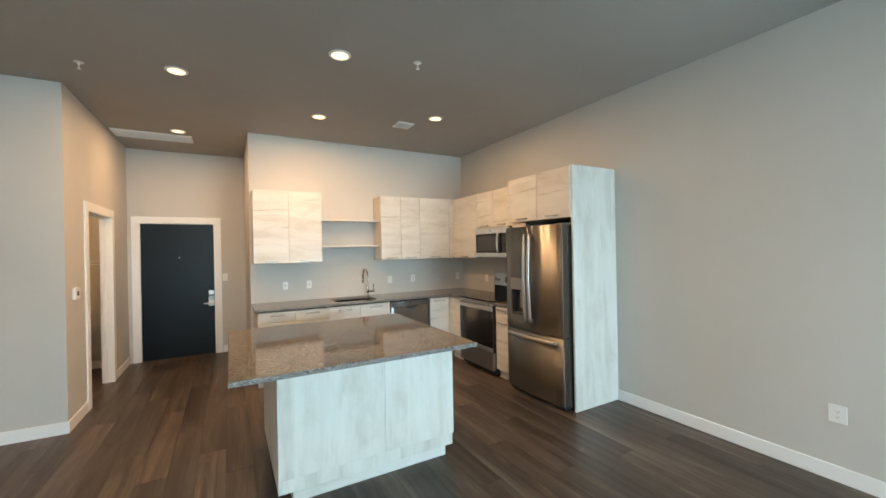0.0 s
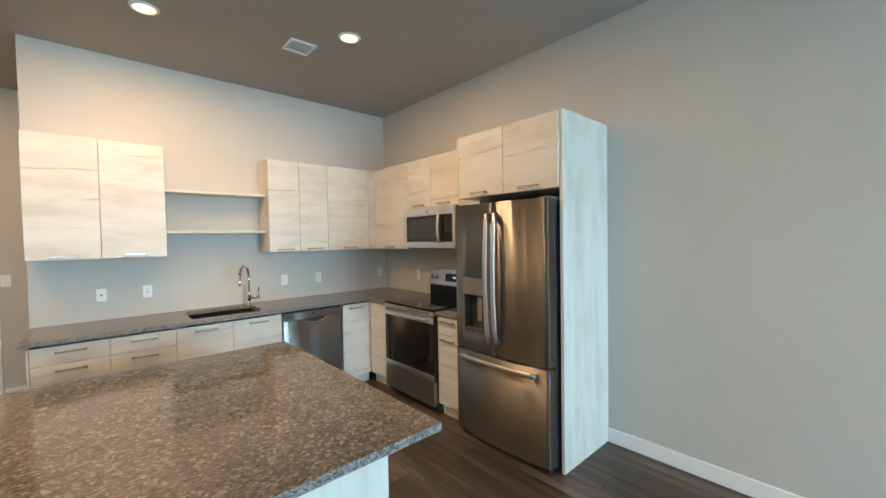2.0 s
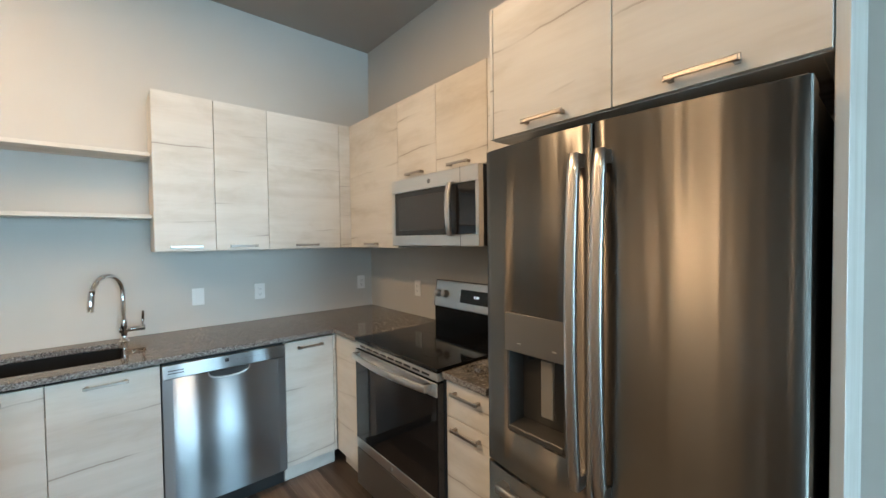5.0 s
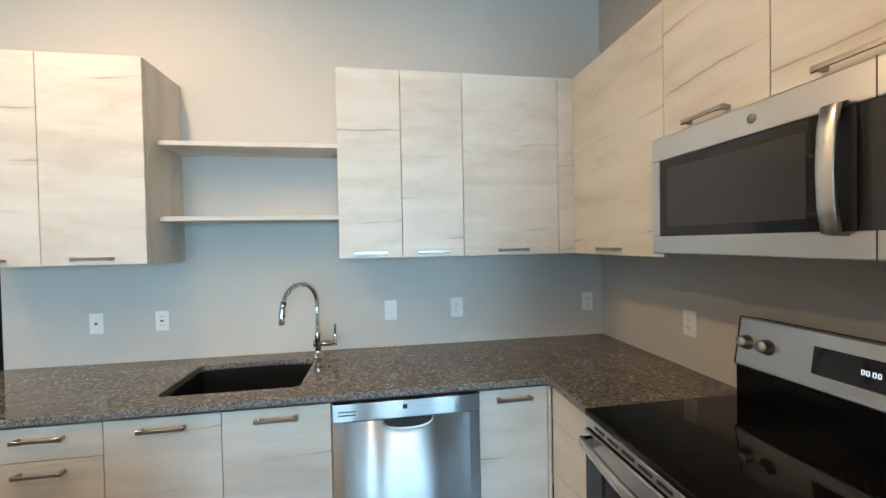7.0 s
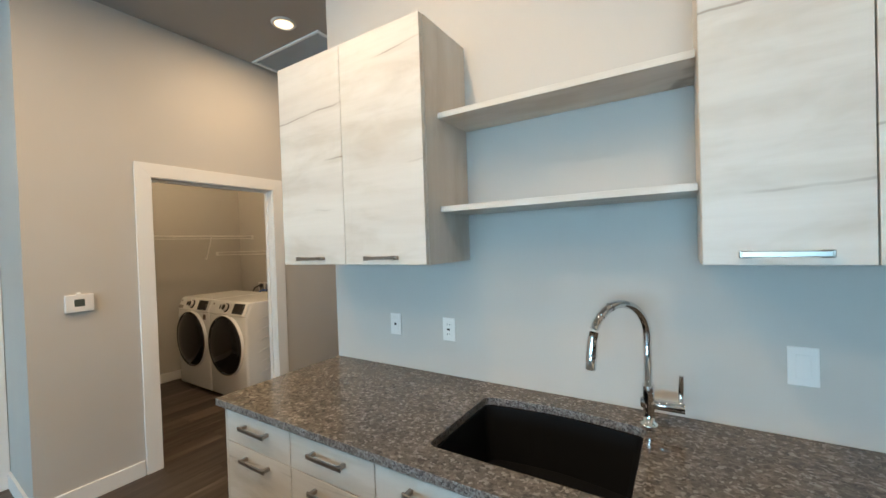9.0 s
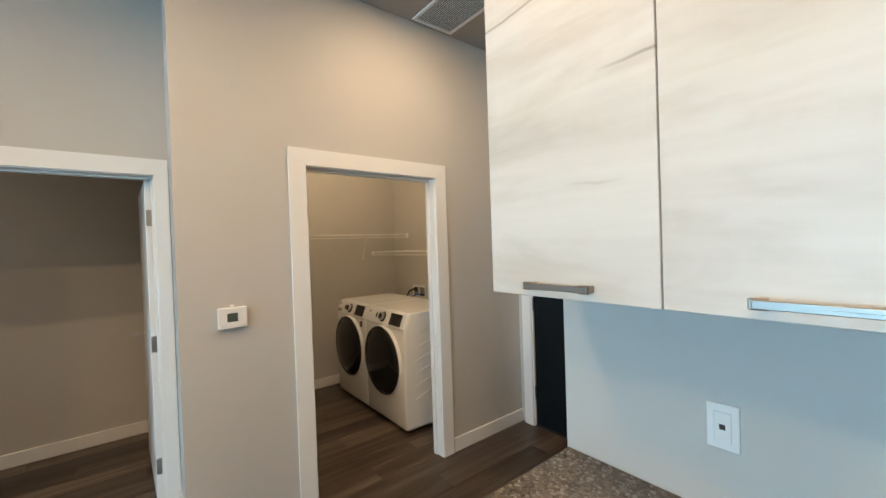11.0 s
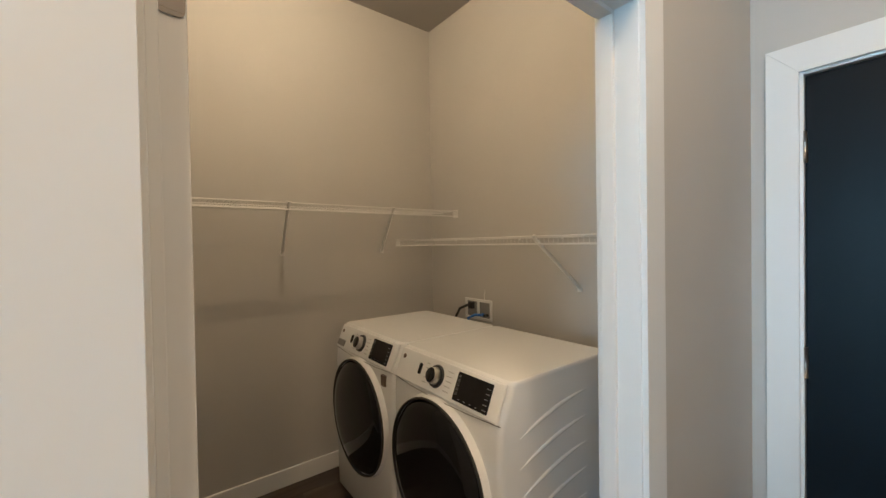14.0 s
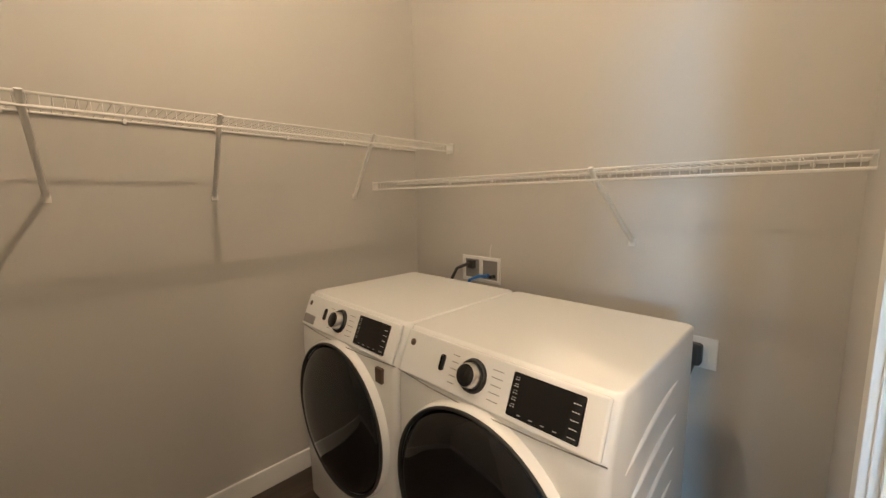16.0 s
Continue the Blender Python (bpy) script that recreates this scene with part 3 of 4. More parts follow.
ZT = 0.872
base_cabinet(at(0.166, YF), 0.804, [("filler", 0, 0.016, 0.105, ZT, ""),
    ("drawer", 0.016, 0.412, 0.748, ZT, "high"), ("drawer", 0.412, 0.804, 0.748, ZT, "high"),
    ("drawer", 0.016, 0.412, 0.428, 0.748, "high"), ("drawer", 0.412, 0.804, 0.428, 0.748, "high"),
    ("drawer", 0.016, 0.412, 0.105, 0.428, "high"), ("drawer", 0.412, 0.804, 0.105, 0.428, "high")], "whitewashed wood base cabinet with six drawers")
base_cabinet(at(0.970, YF), 0.808, [("door", 0, 0.402, 0.105, ZT, "high"), ("door", 0.402, 0.808, 0.105, ZT, "high")], "whitewashed wood two-door base cabinet under the sink")
base_cabinet(at(2.384, YF), 0.326, [("door", 0, 0.306, 0.105, ZT, "high"), ("filler", 0.306, 0.326, 0.105, ZT, "")], "whitewashed wood narrow one-door base cabinet beside the dishwasher")
base_cabinet(at(XR, YF, 0, -90), 0.351, [("filler", 0, 0.351, 0.105, ZT, "")], "whitewashed wood blank corner base unit beside the range")
base_cabinet(at(XR, 3.647, 0, -90), 0.262, [("drawer", 0, 0.262, 0.718, ZT, "high"), ("door", 0, 0.262, 0.105, 0.718, "high")], "narrow whitewashed wood base cabinet with a drawer over a door")

# worktops
SX0, SX1, SY0, SY1 = 1.095, 1.64, 4.853, 5.258


def bowed_hole(x0, x1, y0, y1, r, n=5):
    """A rounded rectangle whose back edge bows out a little."""
    loop = []
    pts = rounded(x0, x1, y0, y1, r, n)
    for k, (x, y) in enumerate(pts):
        loop.append((x, y))
        u, v = pts[(k + 1) % len(pts)]
        if y > y1 - 0.001 and v > y1 - 0.001 and abs(u - x) > 0.2:
            for j in range(1, 10):
                f = j / 10
                loop.append((x + (u - x) * f, y1 + 0.022 * math.sin(math.pi * f)))
    return loop


def worktop(name, outline, holes, label, rough_edge=0.0):
    bm = slab(outline, holes, CT0, CT1, 0.003)
    for f in bm.faces:
        if abs(f.normal.z) < 0.6:
            f.material_index = 1
    return tagged(part(name, bm, [M_GRAN, M_GEDGE]), label, "countertop")


worktop("countertop", [(0.135, 4.738), (2.688, 4.738), (2.688, 4.404), (XE - 0.001, 4.404), (XE - 0.001, YK - 0.001), (0.135, YK - 0.001)], [bowed_hole(SX0, SX1, SY0, SY1, 0.03)], "polished brown speckled granite worktop in an L on the base cabinets")
worktop("countertop", [(2.688, 3.386), (XE - 0.001, 3.386), (XE - 0.001, 3.646), (2.688, 3.646)], [], "small polished brown granite worktop between range and refrigerator")

# sink and faucet
sink = thing("sink", "black composite undermount sink set in the worktop", "sink")
bm = bmesh.new()
outer, inner = bowed_hole(SX0 - 0.008, SX1 + 0.008, SY0 - 0.008, SY1 + 0.008, 0.035), bowed_hole(SX0 + 0.004, SX1 - 0.004, SY0 + 0.004, SY1 - 0.004, 0.03)
low = bowed_hole(SX0 + 0.022, SX1 - 0.022, SY0 + 0.022, SY1 - 0.022, 0.05)
rings = [[bm.verts.new((x, y, z)) for x, y in o] for o, z in ((outer, CT0 - 0.001), (inner, CT0 - 0.001), (low, CT0 - 0.19))]
for a, b_ in zip(rings, rings[1:]):
    for k in range(len(a)):
        bm.faces.new((a[k], a[(k + 1) % len(a)], b_[(k + 1) % len(a)], b_[k]))
bm.faces.new(rings[2])
part("bowl", bm, M_SINK, sink)
part("drain", turned([(0, 0.003), (0.03, 0.003), (0.042, 0.006), (0.045, 0.0)], 28), M_STEELP, sink, "stainless drain", at((SX0 + SX1) / 2, (SY0 + SY1) / 2, CT0 - 0.189))

fa = thing("kitchen_faucet", "chrome gooseneck pull-down faucet standing behind the sink", "faucet", at(1.648, 5.290, CT1, -35))
part("base", turned([(0, 0.128), (0.0165, 0.128), (0.0175, 0.124), (0.0175, 0.050), (0.0155, 0.046), (0.0155, 0.008), (0.024, 0.005), (0.025, 0)], 24), M_CHROME, fa)
R = 0.113
pts = [(0, 0, 0.12), (0, 0, 0.280)] + [(0, -R + R * math.cos(a), 0.280 + R * math.sin(a)) for a in [radians(k * 12) for k in range(1, 14)]]
part("spout", tube(bmesh.new(), pts, 0.0125, 14), M_CHROME, fa)
part("spray_head", tube(bmesh.new(), [(0, -2 * R + 0.010, 0.320), (0, -2 * R + 0.003, 0.298), (0, -2 * R - 0.004, 0.250), (0, -2 * R - 0.007, 0.212)], [0.0135, 0.0150, 0.0162, 0.0150], 16), M_CHROME, fa)
for k, a in ((3, 0.004), (5, 0.004)):
    p_ = Vector(pts[-k])
    part("spout_ring", tube(bmesh.new(), [p_, p_ + (Vector(pts[-k + 1]) - p_).normalized() * a], 0.0136, 16), M_CHROME, fa)
part("spray_button", box(-0.006, 0.006, -2 * R + 0.009, -2 * R + 0.016, 0.245, 0.275, 0.002), M_BLK, fa)
ux, uy = math.cos(radians(35)), math.sin(radians(35))
part("valve_arm", rod((-0.022 * ux, -0.022 * uy, 0.068), (0.098 * ux, 0.098 * uy, 0.068), 0.0160, 18), M_CHROME, fa)
part("lever", tube(bmesh.new(), [(0.086 * ux, 0.086 * uy, 0.072), (0.088 * ux, 0.088 * uy, 0.12), (0.090 * ux, 0.090 * uy, 0.168)], [0.006, 0.0085, 0.007], 10), M_CHROME, fa)


# ---- appliances ----
def curved_front(x0, x1, z0, z1, bulge, depth, seg=14, edge=0.006):
    """A door with a front that bows out along its width; front edges at y = 0."""
    bm = bmesh.new()
    top, bot = [], []
    prof = []
    for k in range(seg + 1):
        u = k / seg
        prof.append((x0 + (x1 - x0) * u, -bulge * (1 - (2 * u - 1) ** 2)))
    prof = [(x0, edge)] + [(x0 + edge * 0.3, edge * 0.3)] + prof[1:-1] + [(x1 - edge * 0.3, edge * 0.3)] + [(x1, edge)]
    loop = prof + [(x1, depth), (x0, depth)]
    b = [bm.verts.new((x, y, z0)) for x, y in loop]
    t = [bm.verts.new((x, y, z1)) for x, y in loop]
    n = len(loop)
    for k in range(n):
        f = bm.faces.new((b[k], b[(k + 1) % n], t[(k + 1) % n], t[k]))
        f.smooth = 2 <= k < n - 5
    bm.faces.new(b[::-1])
    bm.faces.new(t)
    return bm


def shared_bow(x0, x1, W, bulge):
    return lambda x: -bulge * (1 - (2 * x / W - 1) ** 2)


# refrigerator: local x runs south from its north side
FW = 0.838
fr = thing("refrigerator", "brushed stainless french-door refrigerator with a bottom freezer, doors closed", "refrigerator", at(2.632, 3.322, 0, -90))
part("case", box(0.004, FW - 0.004, 0.078, 0.68, 0.03, 1.780, 0.004), M_CASE, fr, "dark charcoal refrigerator case")


def bowed_panel(x0, x1, z0, z1, bulge=0.036, W=FW, depth=0.07, seg=12, holes=None):
    bow = shared_bow(0, W, W, bulge)
    xs = [x0 + (x1 - x0) * k / seg for k in range(seg + 1)]
    c = 0.0035
    loop = [(x0, bow(x0) + c), (x0 + c, bow(x0 + c))] + [(x, bow(x)) for x in xs[1:-1]] + [(x1 - c, bow(x1 - c)), (x1, bow(x1) + c), (x1, depth), (x0, depth)]
    bm = bmesh.new()
    b = [bm.verts.new((x, y, z0)) for x, y in loop]
    t = [bm.verts.new((x, y, z1)) for x, y in loop]
    n = len(loop)
    for k in range(n):
        bm.faces.new((b[k], b[(k + 1) % n], t[(k + 1) % n], t[k])).smooth = 1 <= k <= seg
    bm.faces.new(b[::-1])
    bm.faces.new(t)
    return bm


MID = FW / 2
# left door in pieces round the dispenser recess
DX0, DX1, DZ0, DZ1 = 0.105, 0.335, 0.850, 1.245
bow = shared_bow(0, FW, FW, 0.036)
c = 0.0035
xs = [c, 0.026, 0.052, 0.079, DX0] + [DX0 + (DX1 - DX0) * k / 6 for k in range(1, 6)] + [DX1, 0.36, 0.388, MID - 0.003 - c]
zs = [0.705, DZ0, DZ1, 1.790]
bm = bmesh.new()
grid = [[bm.verts.new((x, bow(x), z)) for x in xs] for z in zs]
deep = {}


def back(v):
    if v not in deep:
        deep[v] = bm.verts.new((v.co.x, 0.07, v.co.z))
    return deep[v]


for r in range(3):
    for k in range(len(xs) - 1):
        if r == 1 and DX0 <= xs[k] < DX1 - 0.001:
            continue
        bm.faces.new((grid[r][k], grid[r][k + 1], grid[r + 1][k + 1], grid[r + 1][k])).smooth = True
rim = [(grid[0][k], grid[0][k + 1]) for k in range(len(xs) - 1)] + [(grid[3][k + 1], grid[3][k]) for k in range(len(xs) - 1)]
rim += [(grid[1][k + 1], grid[1][k]) for k in range(4, 10)] + [(grid[2][k], grid[2][k + 1]) for k in range(4, 10)]
rim += [(grid[1][4], grid[2][4]), (grid[2][10], grid[1][10])]
for a, b_ in rim:
    bm.faces.new((a, back(a), back(b_), b_))
for x0_, k, s_ in ((0.0, 0, -1), (MID - 0.003, len(xs) - 1, 1)):
    for r in range(3):
        e0, e1 = [bm.verts.new((x0_, bow(x0_) + c, z)) for z in (zs[r], zs[r + 1])]
        d0, d1 = [bm.verts.new((x0_, 0.07, z)) for z in (zs[r], zs[r + 1])]
        bm.faces.new((grid[r][k], e0, e1, grid[r + 1][k]))
        bm.faces.new((e0, d0, d1, e1))
bmesh.ops.remove_doubles(bm, verts=bm.verts[:], dist=0.0001)
bmesh.ops.recalc_face_normals(bm, faces=bm.faces[:])
dl = part("door", bm, M_STEEL, fr)
dr = part("door", bowed_panel(MID + 0.003, FW, 0.705, 1.790), M_STEEL, fr)
fd = part("freezer_drawer", bowed_panel(0, FW, 0.055, 0.693, seg=22), M_STEEL, fr)
part("grille", box(0.02, FW - 0.02, 0.03, 0.07, 0.012, 0.05, 0.003), M_BLK, fr, "black base grille")
for x in (0.05, FW - 0.05):
    part("hinge_cover", box(x - 0.045, x + 0.045, 0.02, 0.14, 1.781, 1.800, 0.005), M_GREY, fr, "grey plastic hinge cover")
for x in (0.06, FW - 0.06):
    for y in (0.12, 0.62):
        part("foot", rod((x, y, 0), (x, y, 0.032), 0.018, 12), M_BLK, fr, "black rubber foot")


def fridge_handle(parent, p, q, out):
    """A long flat grip bowed away from the door between two posts."""
    bm = bmesh.new()
    p, q, out = Vector(p), Vector(q), Vector(out)
    along = (q - p).normalized()
    wide = along.cross(out)
    n = 18
    sect = [(-1, -0.45), (-0.86, -0.8), (-0.4, -1), (0.4, -1), (0.86, -0.8), (1, -0.45), (1, 0.5), (0.8, 1), (-0.8, 1), (-1, 0.5)]
    rings = []
    for k in range(n + 1):
        u = k / n
        c = p.lerp(q, u) + out * (0.034 + 0.022 * math.sin(math.pi * u))
        taper = 0.82 if k in (0, n) else 1.0
        rings.append([bm.verts.new(c + wide * (0.0165 * a * taper) - out * (0.010 * b * taper)) for a, b in sect])
    for r0, r1 in zip(rings, rings[1:]):
        for k in range(10):
            bm.faces.new((r0[k], r0[(k + 1) % 10], r1[(k + 1) % 10], r1[k])).smooth = True
    bm.faces.new(rings[0][::-1])
    bm.faces.new(rings[-1])
    for c, d in ((p, along), (q, -along)):
        b0 = [bm.verts.new(c - out * 0.01 + d * e + wide * w) for e, w in ((0.001, -0.013), (0.001, 0.013), (0.034, 0.013), (0.034, -0.013))]
        b1 = [bm.verts.new(c + out * 0.034 + d * e + wide * w) for e, w in ((0.001, -0.014), (0.001, 0.014), (0.040, 0.014), (0.040, -0.014))]
        for k in range(4):
            bm.faces.new((b0[k], b0[(k + 1) % 4], b1[(k + 1) % 4], b1[k]))
        bm.faces.new(b0[::-1])
        bm.faces.new(b1)
    bmesh.ops.recalc_face_normals(bm, faces=bm.faces[:])
    part("handle", bm, M_STEELP, parent, "polished stainless bowed handle")


yb = -0.034
fridge_handle(dl, (MID - 0.036, yb, 1.712), (MID - 0.036, yb, 0.80), (0, -1, 0))
fridge_handle(dr, (MID + 0.036, yb, 1.712), (MID + 0.036, yb, 0.80), (0, -1, 0))
fridge_handle(fd, (0.075, -0.010, 0.645), (FW - 0.075, -0.010, 0.645), (0, -1, 0))
di = part("ice_dispenser", box(DX0 + 0.001, DX1 - 0.001, -0.030, 0.066, 1.120, DZ1 - 0.001, 0.001), M_DSTEEL, fr, "dark steel dispenser fascia")
bm = box(DX0 + 0.001, DX1 - 0.001, 0.055, 0.068, DZ0 + 0.001, 1.119)
part("recess", bm, M_RECESS, di, "dark grey dispenser recess")
part("recess_side", box(DX0 + 0.001, DX0 + 0.012, -0.022, 0.055, DZ0 + 0.001, 1.119, 0.002), M_RECESS, di)
part("recess_side", box(DX1 - 0.012, DX1 - 0.001, -0.026, 0.055, DZ0 + 0.001, 1.119, 0.002), M_RECESS, di)
part("drip_tray", box(DX0 + 0.012, DX1 - 0.012, -0.028, 0.055, DZ0 + 0.001, DZ0 + 0.022, 0.003), M_RECESS, di, "dark grey drip tray")
part("paddle", box(DX0 + 0.120, DX0 + 0.165, 0.0, 0.012, DZ0 + 0.075, 1.105, 0.004, seg=2), M_PADDLE, di, "grey dispenser paddle")
part("nozzle", rod((DX0 + 0.07, 0.02, 1.119), (DX0 + 0.07, 0.02, 1.095), 0.012, 12), M_BLK, di)
for x in (DX0 + 0.06, DX0 + 0.19):
    part("indicator", box(x - 0.007, x + 0.007, -0.0315, -0.0298, 1.148, 1.151), M_PRINT, di, "small pale indicator mark")
part("tape", box(FW - 0.010, FW + 0.001, -0.006, 0.012, 0.628, 0.642, 0.0), M_BLUE, fd, "scrap of blue protective tape")

# microwave over the range
mw = thing("microwave", "stainless over-range microwave with dark glass door under the wall cabinets", "microwave", at(2.935, 4.406, 0, -90))
part("case", box(0.002, 0.748, 0.035, 0.402, 1.452, 1.846, 0.004), M_CASE, mw, "dark microwave case")
bm = bmesh.new()
bx(bm, 0, 0.75, 0, 0.034, 1.765, 1.845, 0.004, seg=2)
bx(bm, 0, 0.75, 0, 0.034, 1.450, 1.510, 0.004, seg=2)
bx(bm, 0, 0.036, 0.001, 0.033, 1.510, 1.765)
bx(bm, 0.728, 0.75, 0.001, 0.033, 1.510, 1.765)
part("fascia", bm, M_STEELP, mw)
part("door_glass", box(0.036, 0.530, 0.003, 0.03, 1.5105, 1.7645, 0.001), M_BLKGLASS, mw, "black microwave door glass")
part("control_panel", box(0.590, 0.728, 0.003, 0.03, 1.5105, 1.7645, 0.001), M_BLKGLASS, mw, "black glass control panel")
part("window_screen", box(0.070, 0.495, 0.0022, 0.0032, 1.54, 1.735), mat("dark_screen", (0.03, 0.03, 0.032), 0.2)[0], mw, "dark grey perforated window")
part("door_strip", box(0.530, 0.590, 0.001, 0.03, 1.5105, 1.7645), M_BLK, mw)
bm = bmesh.new()
prof = [(1.500, -0.002), (1.506, -0.022), (1.56, -0.032), (1.64, -0.036), (1.72, -0.032), (1.772, -0.022), (1.778, -0.002)]
rows_ = [[bm.verts.new((x, y + dy, z)) for x, dy in ((0.539, 0.004), (0.544, -0.003), (0.574, -0.003), (0.579, 0.004), (0.574, 0.009), (0.544, 0.009))] for z, y in prof]
for r0, r1 in zip(rows_, rows_[1:]):
    for k in range(6):
        bm.faces.new((r0[k], r0[(k + 1) % 6], r1[(k + 1) % 6], r1[k])).smooth = True
bm.faces.new(rows_[0][::-1])
bm.faces.new(rows_[-1])
part("handle", bm, M_STEELP, mw, "flat stainless microwave handle")
for sz0, sz1 in ((1.7655, 1.8445), (1.4505, 1.5095)):
    part("door_seam", box(0.6215, 0.6235, -0.0008, 0.004, sz0, sz1), M_BLK, mw, "thin dark door seam")
part("badge", turned([(0, 0.002), (0.012, 0.002), (0.013, 0)], 20), M_GREY, mw, "round grey badge", pose(0.37, 0, 1.805, 90, 0, 0))
bm = bmesh.new()
for k in range(14):
    bx(bm, 0.06 + k * 0.045, 0.09 + k * 0.045, 0.06, 0.30, 1.4485, 1.4525)
part("vent_slots", bm, M_BLK, mw, "dark underside vent slots")

# range
rg_ = thing("range", "stainless freestanding electric range with a black glass cooktop", "range", at(2.665, 4.402, 0, -90))
RW = 0.752
part("body", box(0.003, RW - 0.003, 0.045, 0.66, 0.03, 0.905, 0.003), M_BLK, rg_, "black enamel range body")
part("cooktop", box(0, RW, 0.0, 0.60, 0.906, 0.926, 0.005, seg=2), M_BLKCOOK, rg_, "black glass cooktop")
M_BURN = mat("burner_print", (0.014, 0.014, 0.014), 0.2)[0]
for cx, cy, r_ in ((0.20, 0.17, 0.105), (0.56, 0.17, 0.085), (0.20, 0.45, 0.08), (0.56, 0.45, 0.105)):
    for rr in (r_, r_ * 0.62):
        tmp = bmesh.new()
        a = [tmp.verts.new((cx + rr * math.cos(2 * math.pi * k / 40), cy + rr * math.sin(2 * math.pi * k / 40), 0.9263)) for k in range(40)]
        b_ = [tmp.verts.new((cx + (rr + 0.0015) * math.cos(2 * math.pi * k / 40), cy + (rr + 0.0015) * math.sin(2 * math.pi * k / 40), 0.9263)) for k in range(40)]
        for k in range(40):
            tmp.faces.new((a[k], b_[k], b_[(k + 1) % 40], a[(k + 1) % 40]))
        part("burner_ring", tmp, M_BURN, rg_, "faint grey burner ring")
vt = part("vent_trim", box(0.004, RW - 0.004, 0.004, 0.044, 0.868, 0.904, 0.003), M_STEELP, rg_, "stainless vent trim")
bm = bmesh.new()
for k in range(9):
    bx(bm, 0.06 + k * 0.072, 0.115 + k * 0.072, 0.0025, 0.006, 0.881, 0.891)
part("vent_slots", bm, M_BLK, vt, "black vent slots")
od = part("oven_door", box(0.004, RW - 0.004, 0.0, 0.043, 0.295, 0.862, 0.005, seg=2), M_BLKGLASS, rg_, "black glass oven door")
for z0, z1 in ((0.80, 0.8615), (0.2955, 0.350)):
    part("door_trim", box(0.0045, RW - 0.0045, -0.003, 0.01, z0, z1, 0.003), M_STEELP, od, "stainless oven door trim")
bm = bmesh.new()
rows_ = []
for k in range(17):
    u = k / 16
    hx, hy = 0.040 + (RW - 0.080) * u, -0.034 - 0.026 * math.sin(math.pi * u)
    rows_.append([bm.verts.new((hx, hy + dy, 0.838 + dz)) for dy, dz in ((0.007, -0.014), (-0.005, -0.017), (-0.008, -0.012), (-0.008, 0.012), (-0.005, 0.017), (0.007, 0.014))])
for r0, r1 in zip(rows_, rows_[1:]):
    for k in range(6):
        bm.faces.new((r0[k], r0[(k + 1) % 6], r1[(k + 1) % 6], r1[k])).smooth = True
bm.faces.new(rows_[0][::-1])
bm.faces.new(rows_[-1])
bmesh.ops.recalc_face_normals(bm, faces=bm.faces[:])
for hx in (0.041, RW - 0.069):
    bx(bm, hx, hx + 0.028, -0.036, 0.001, 0.823, 0.853, 0.003)
part("handle", bm, M_STEELP, od, "wide flat bowed stainless oven handle")
part("storage_drawer", box(0.004, RW - 0.004, 0.0, 0.043, 0.075, 0.287, 0.005, seg=2), M_DSTEEL, rg_, "dark stainless storage drawer")
part("badge", turned([(0, 0.002), (0.011, 0.002), (0.012, 0)], 20), M_GREY, od, "round grey badge", pose(RW / 2, -0.003, 0.322, 90, 0, 0))
for x in (0.05, RW - 0.05):
    for y in (0.10, 0.60):
        part("foot", rod((x, y, 0), (x, y, 0.032), 0.016, 12), M_BLK, rg_, "black foot")
# backguard, leaning back a little
bg = part("backguard", box(0.0, RW, 0.60, 0.668, 0.905, 1.045, 0.004), M_BLKCOOK, rg_, "black backguard foot")
lean = pose(0, 0.607, 1.040, -9, 0, 0)
bp = part("control_panel", box(0.010, RW - 0.010, -0.020, 0.038, 0, 0.172, 0.004, seg=2), M_STEELP, rg_, "stainless control panel", lean)
for x in (0, RW - 0.0105):
    part("end_cap", box(x, x + 0.0105, -0.016, 0.044, -0.002, 0.174, 0.003, seg=2), M_BLK, rg_, "black plastic end cap", lean)
part("panel_back", box(0.0105, RW - 0.0105, 0.038, 0.046, -0.002, 0.176, 0.002), M_BLK, rg_, "black rear cover", lean)
part("display", box(0.255, 0.515, -0.0225, -0.018, 0.045, 0.128, 0.002), M_BLKGLASS, bp, "black glass clock display")
bm = bmesh.new()
for x in (0.376, 0.387, 0.401, 0.412):
    for s in range(2):
        bx(bm, x, x + 0.0015, -0.0232, -0.0222, 0.083 + s * 0.006, 0.088 + s * 0.006)
        bx(bm, x + 0.006, x + 0.0075, -0.0232, -0.0222, 0.083 + s * 0.006, 0.088 + s * 0.006)
    bx(bm, x + 0.0015, x + 0.006, -0.0232, -0.0222, 0.0942, 0.0954)
    bx(bm, x + 0.0015, x + 0.006, -0.0232, -0.0222, 0.0816, 0.0828)
part("clock_digits", bm, M_DIGIT, bp, "pale glowing clock digits")
for x in (0.045, 0.118, RW - 0.118, RW - 0.045):
    part("knob", turned([(0, 0.030), (0.017, 0.030), (0.020, 0.026), (0.022, 0.006), (0.026, 0.004), (0.026, 0)], 24), M_STEELP, bp, "stainless control knob", pose(x, -0.020, 0.086, 90, 0, 0))

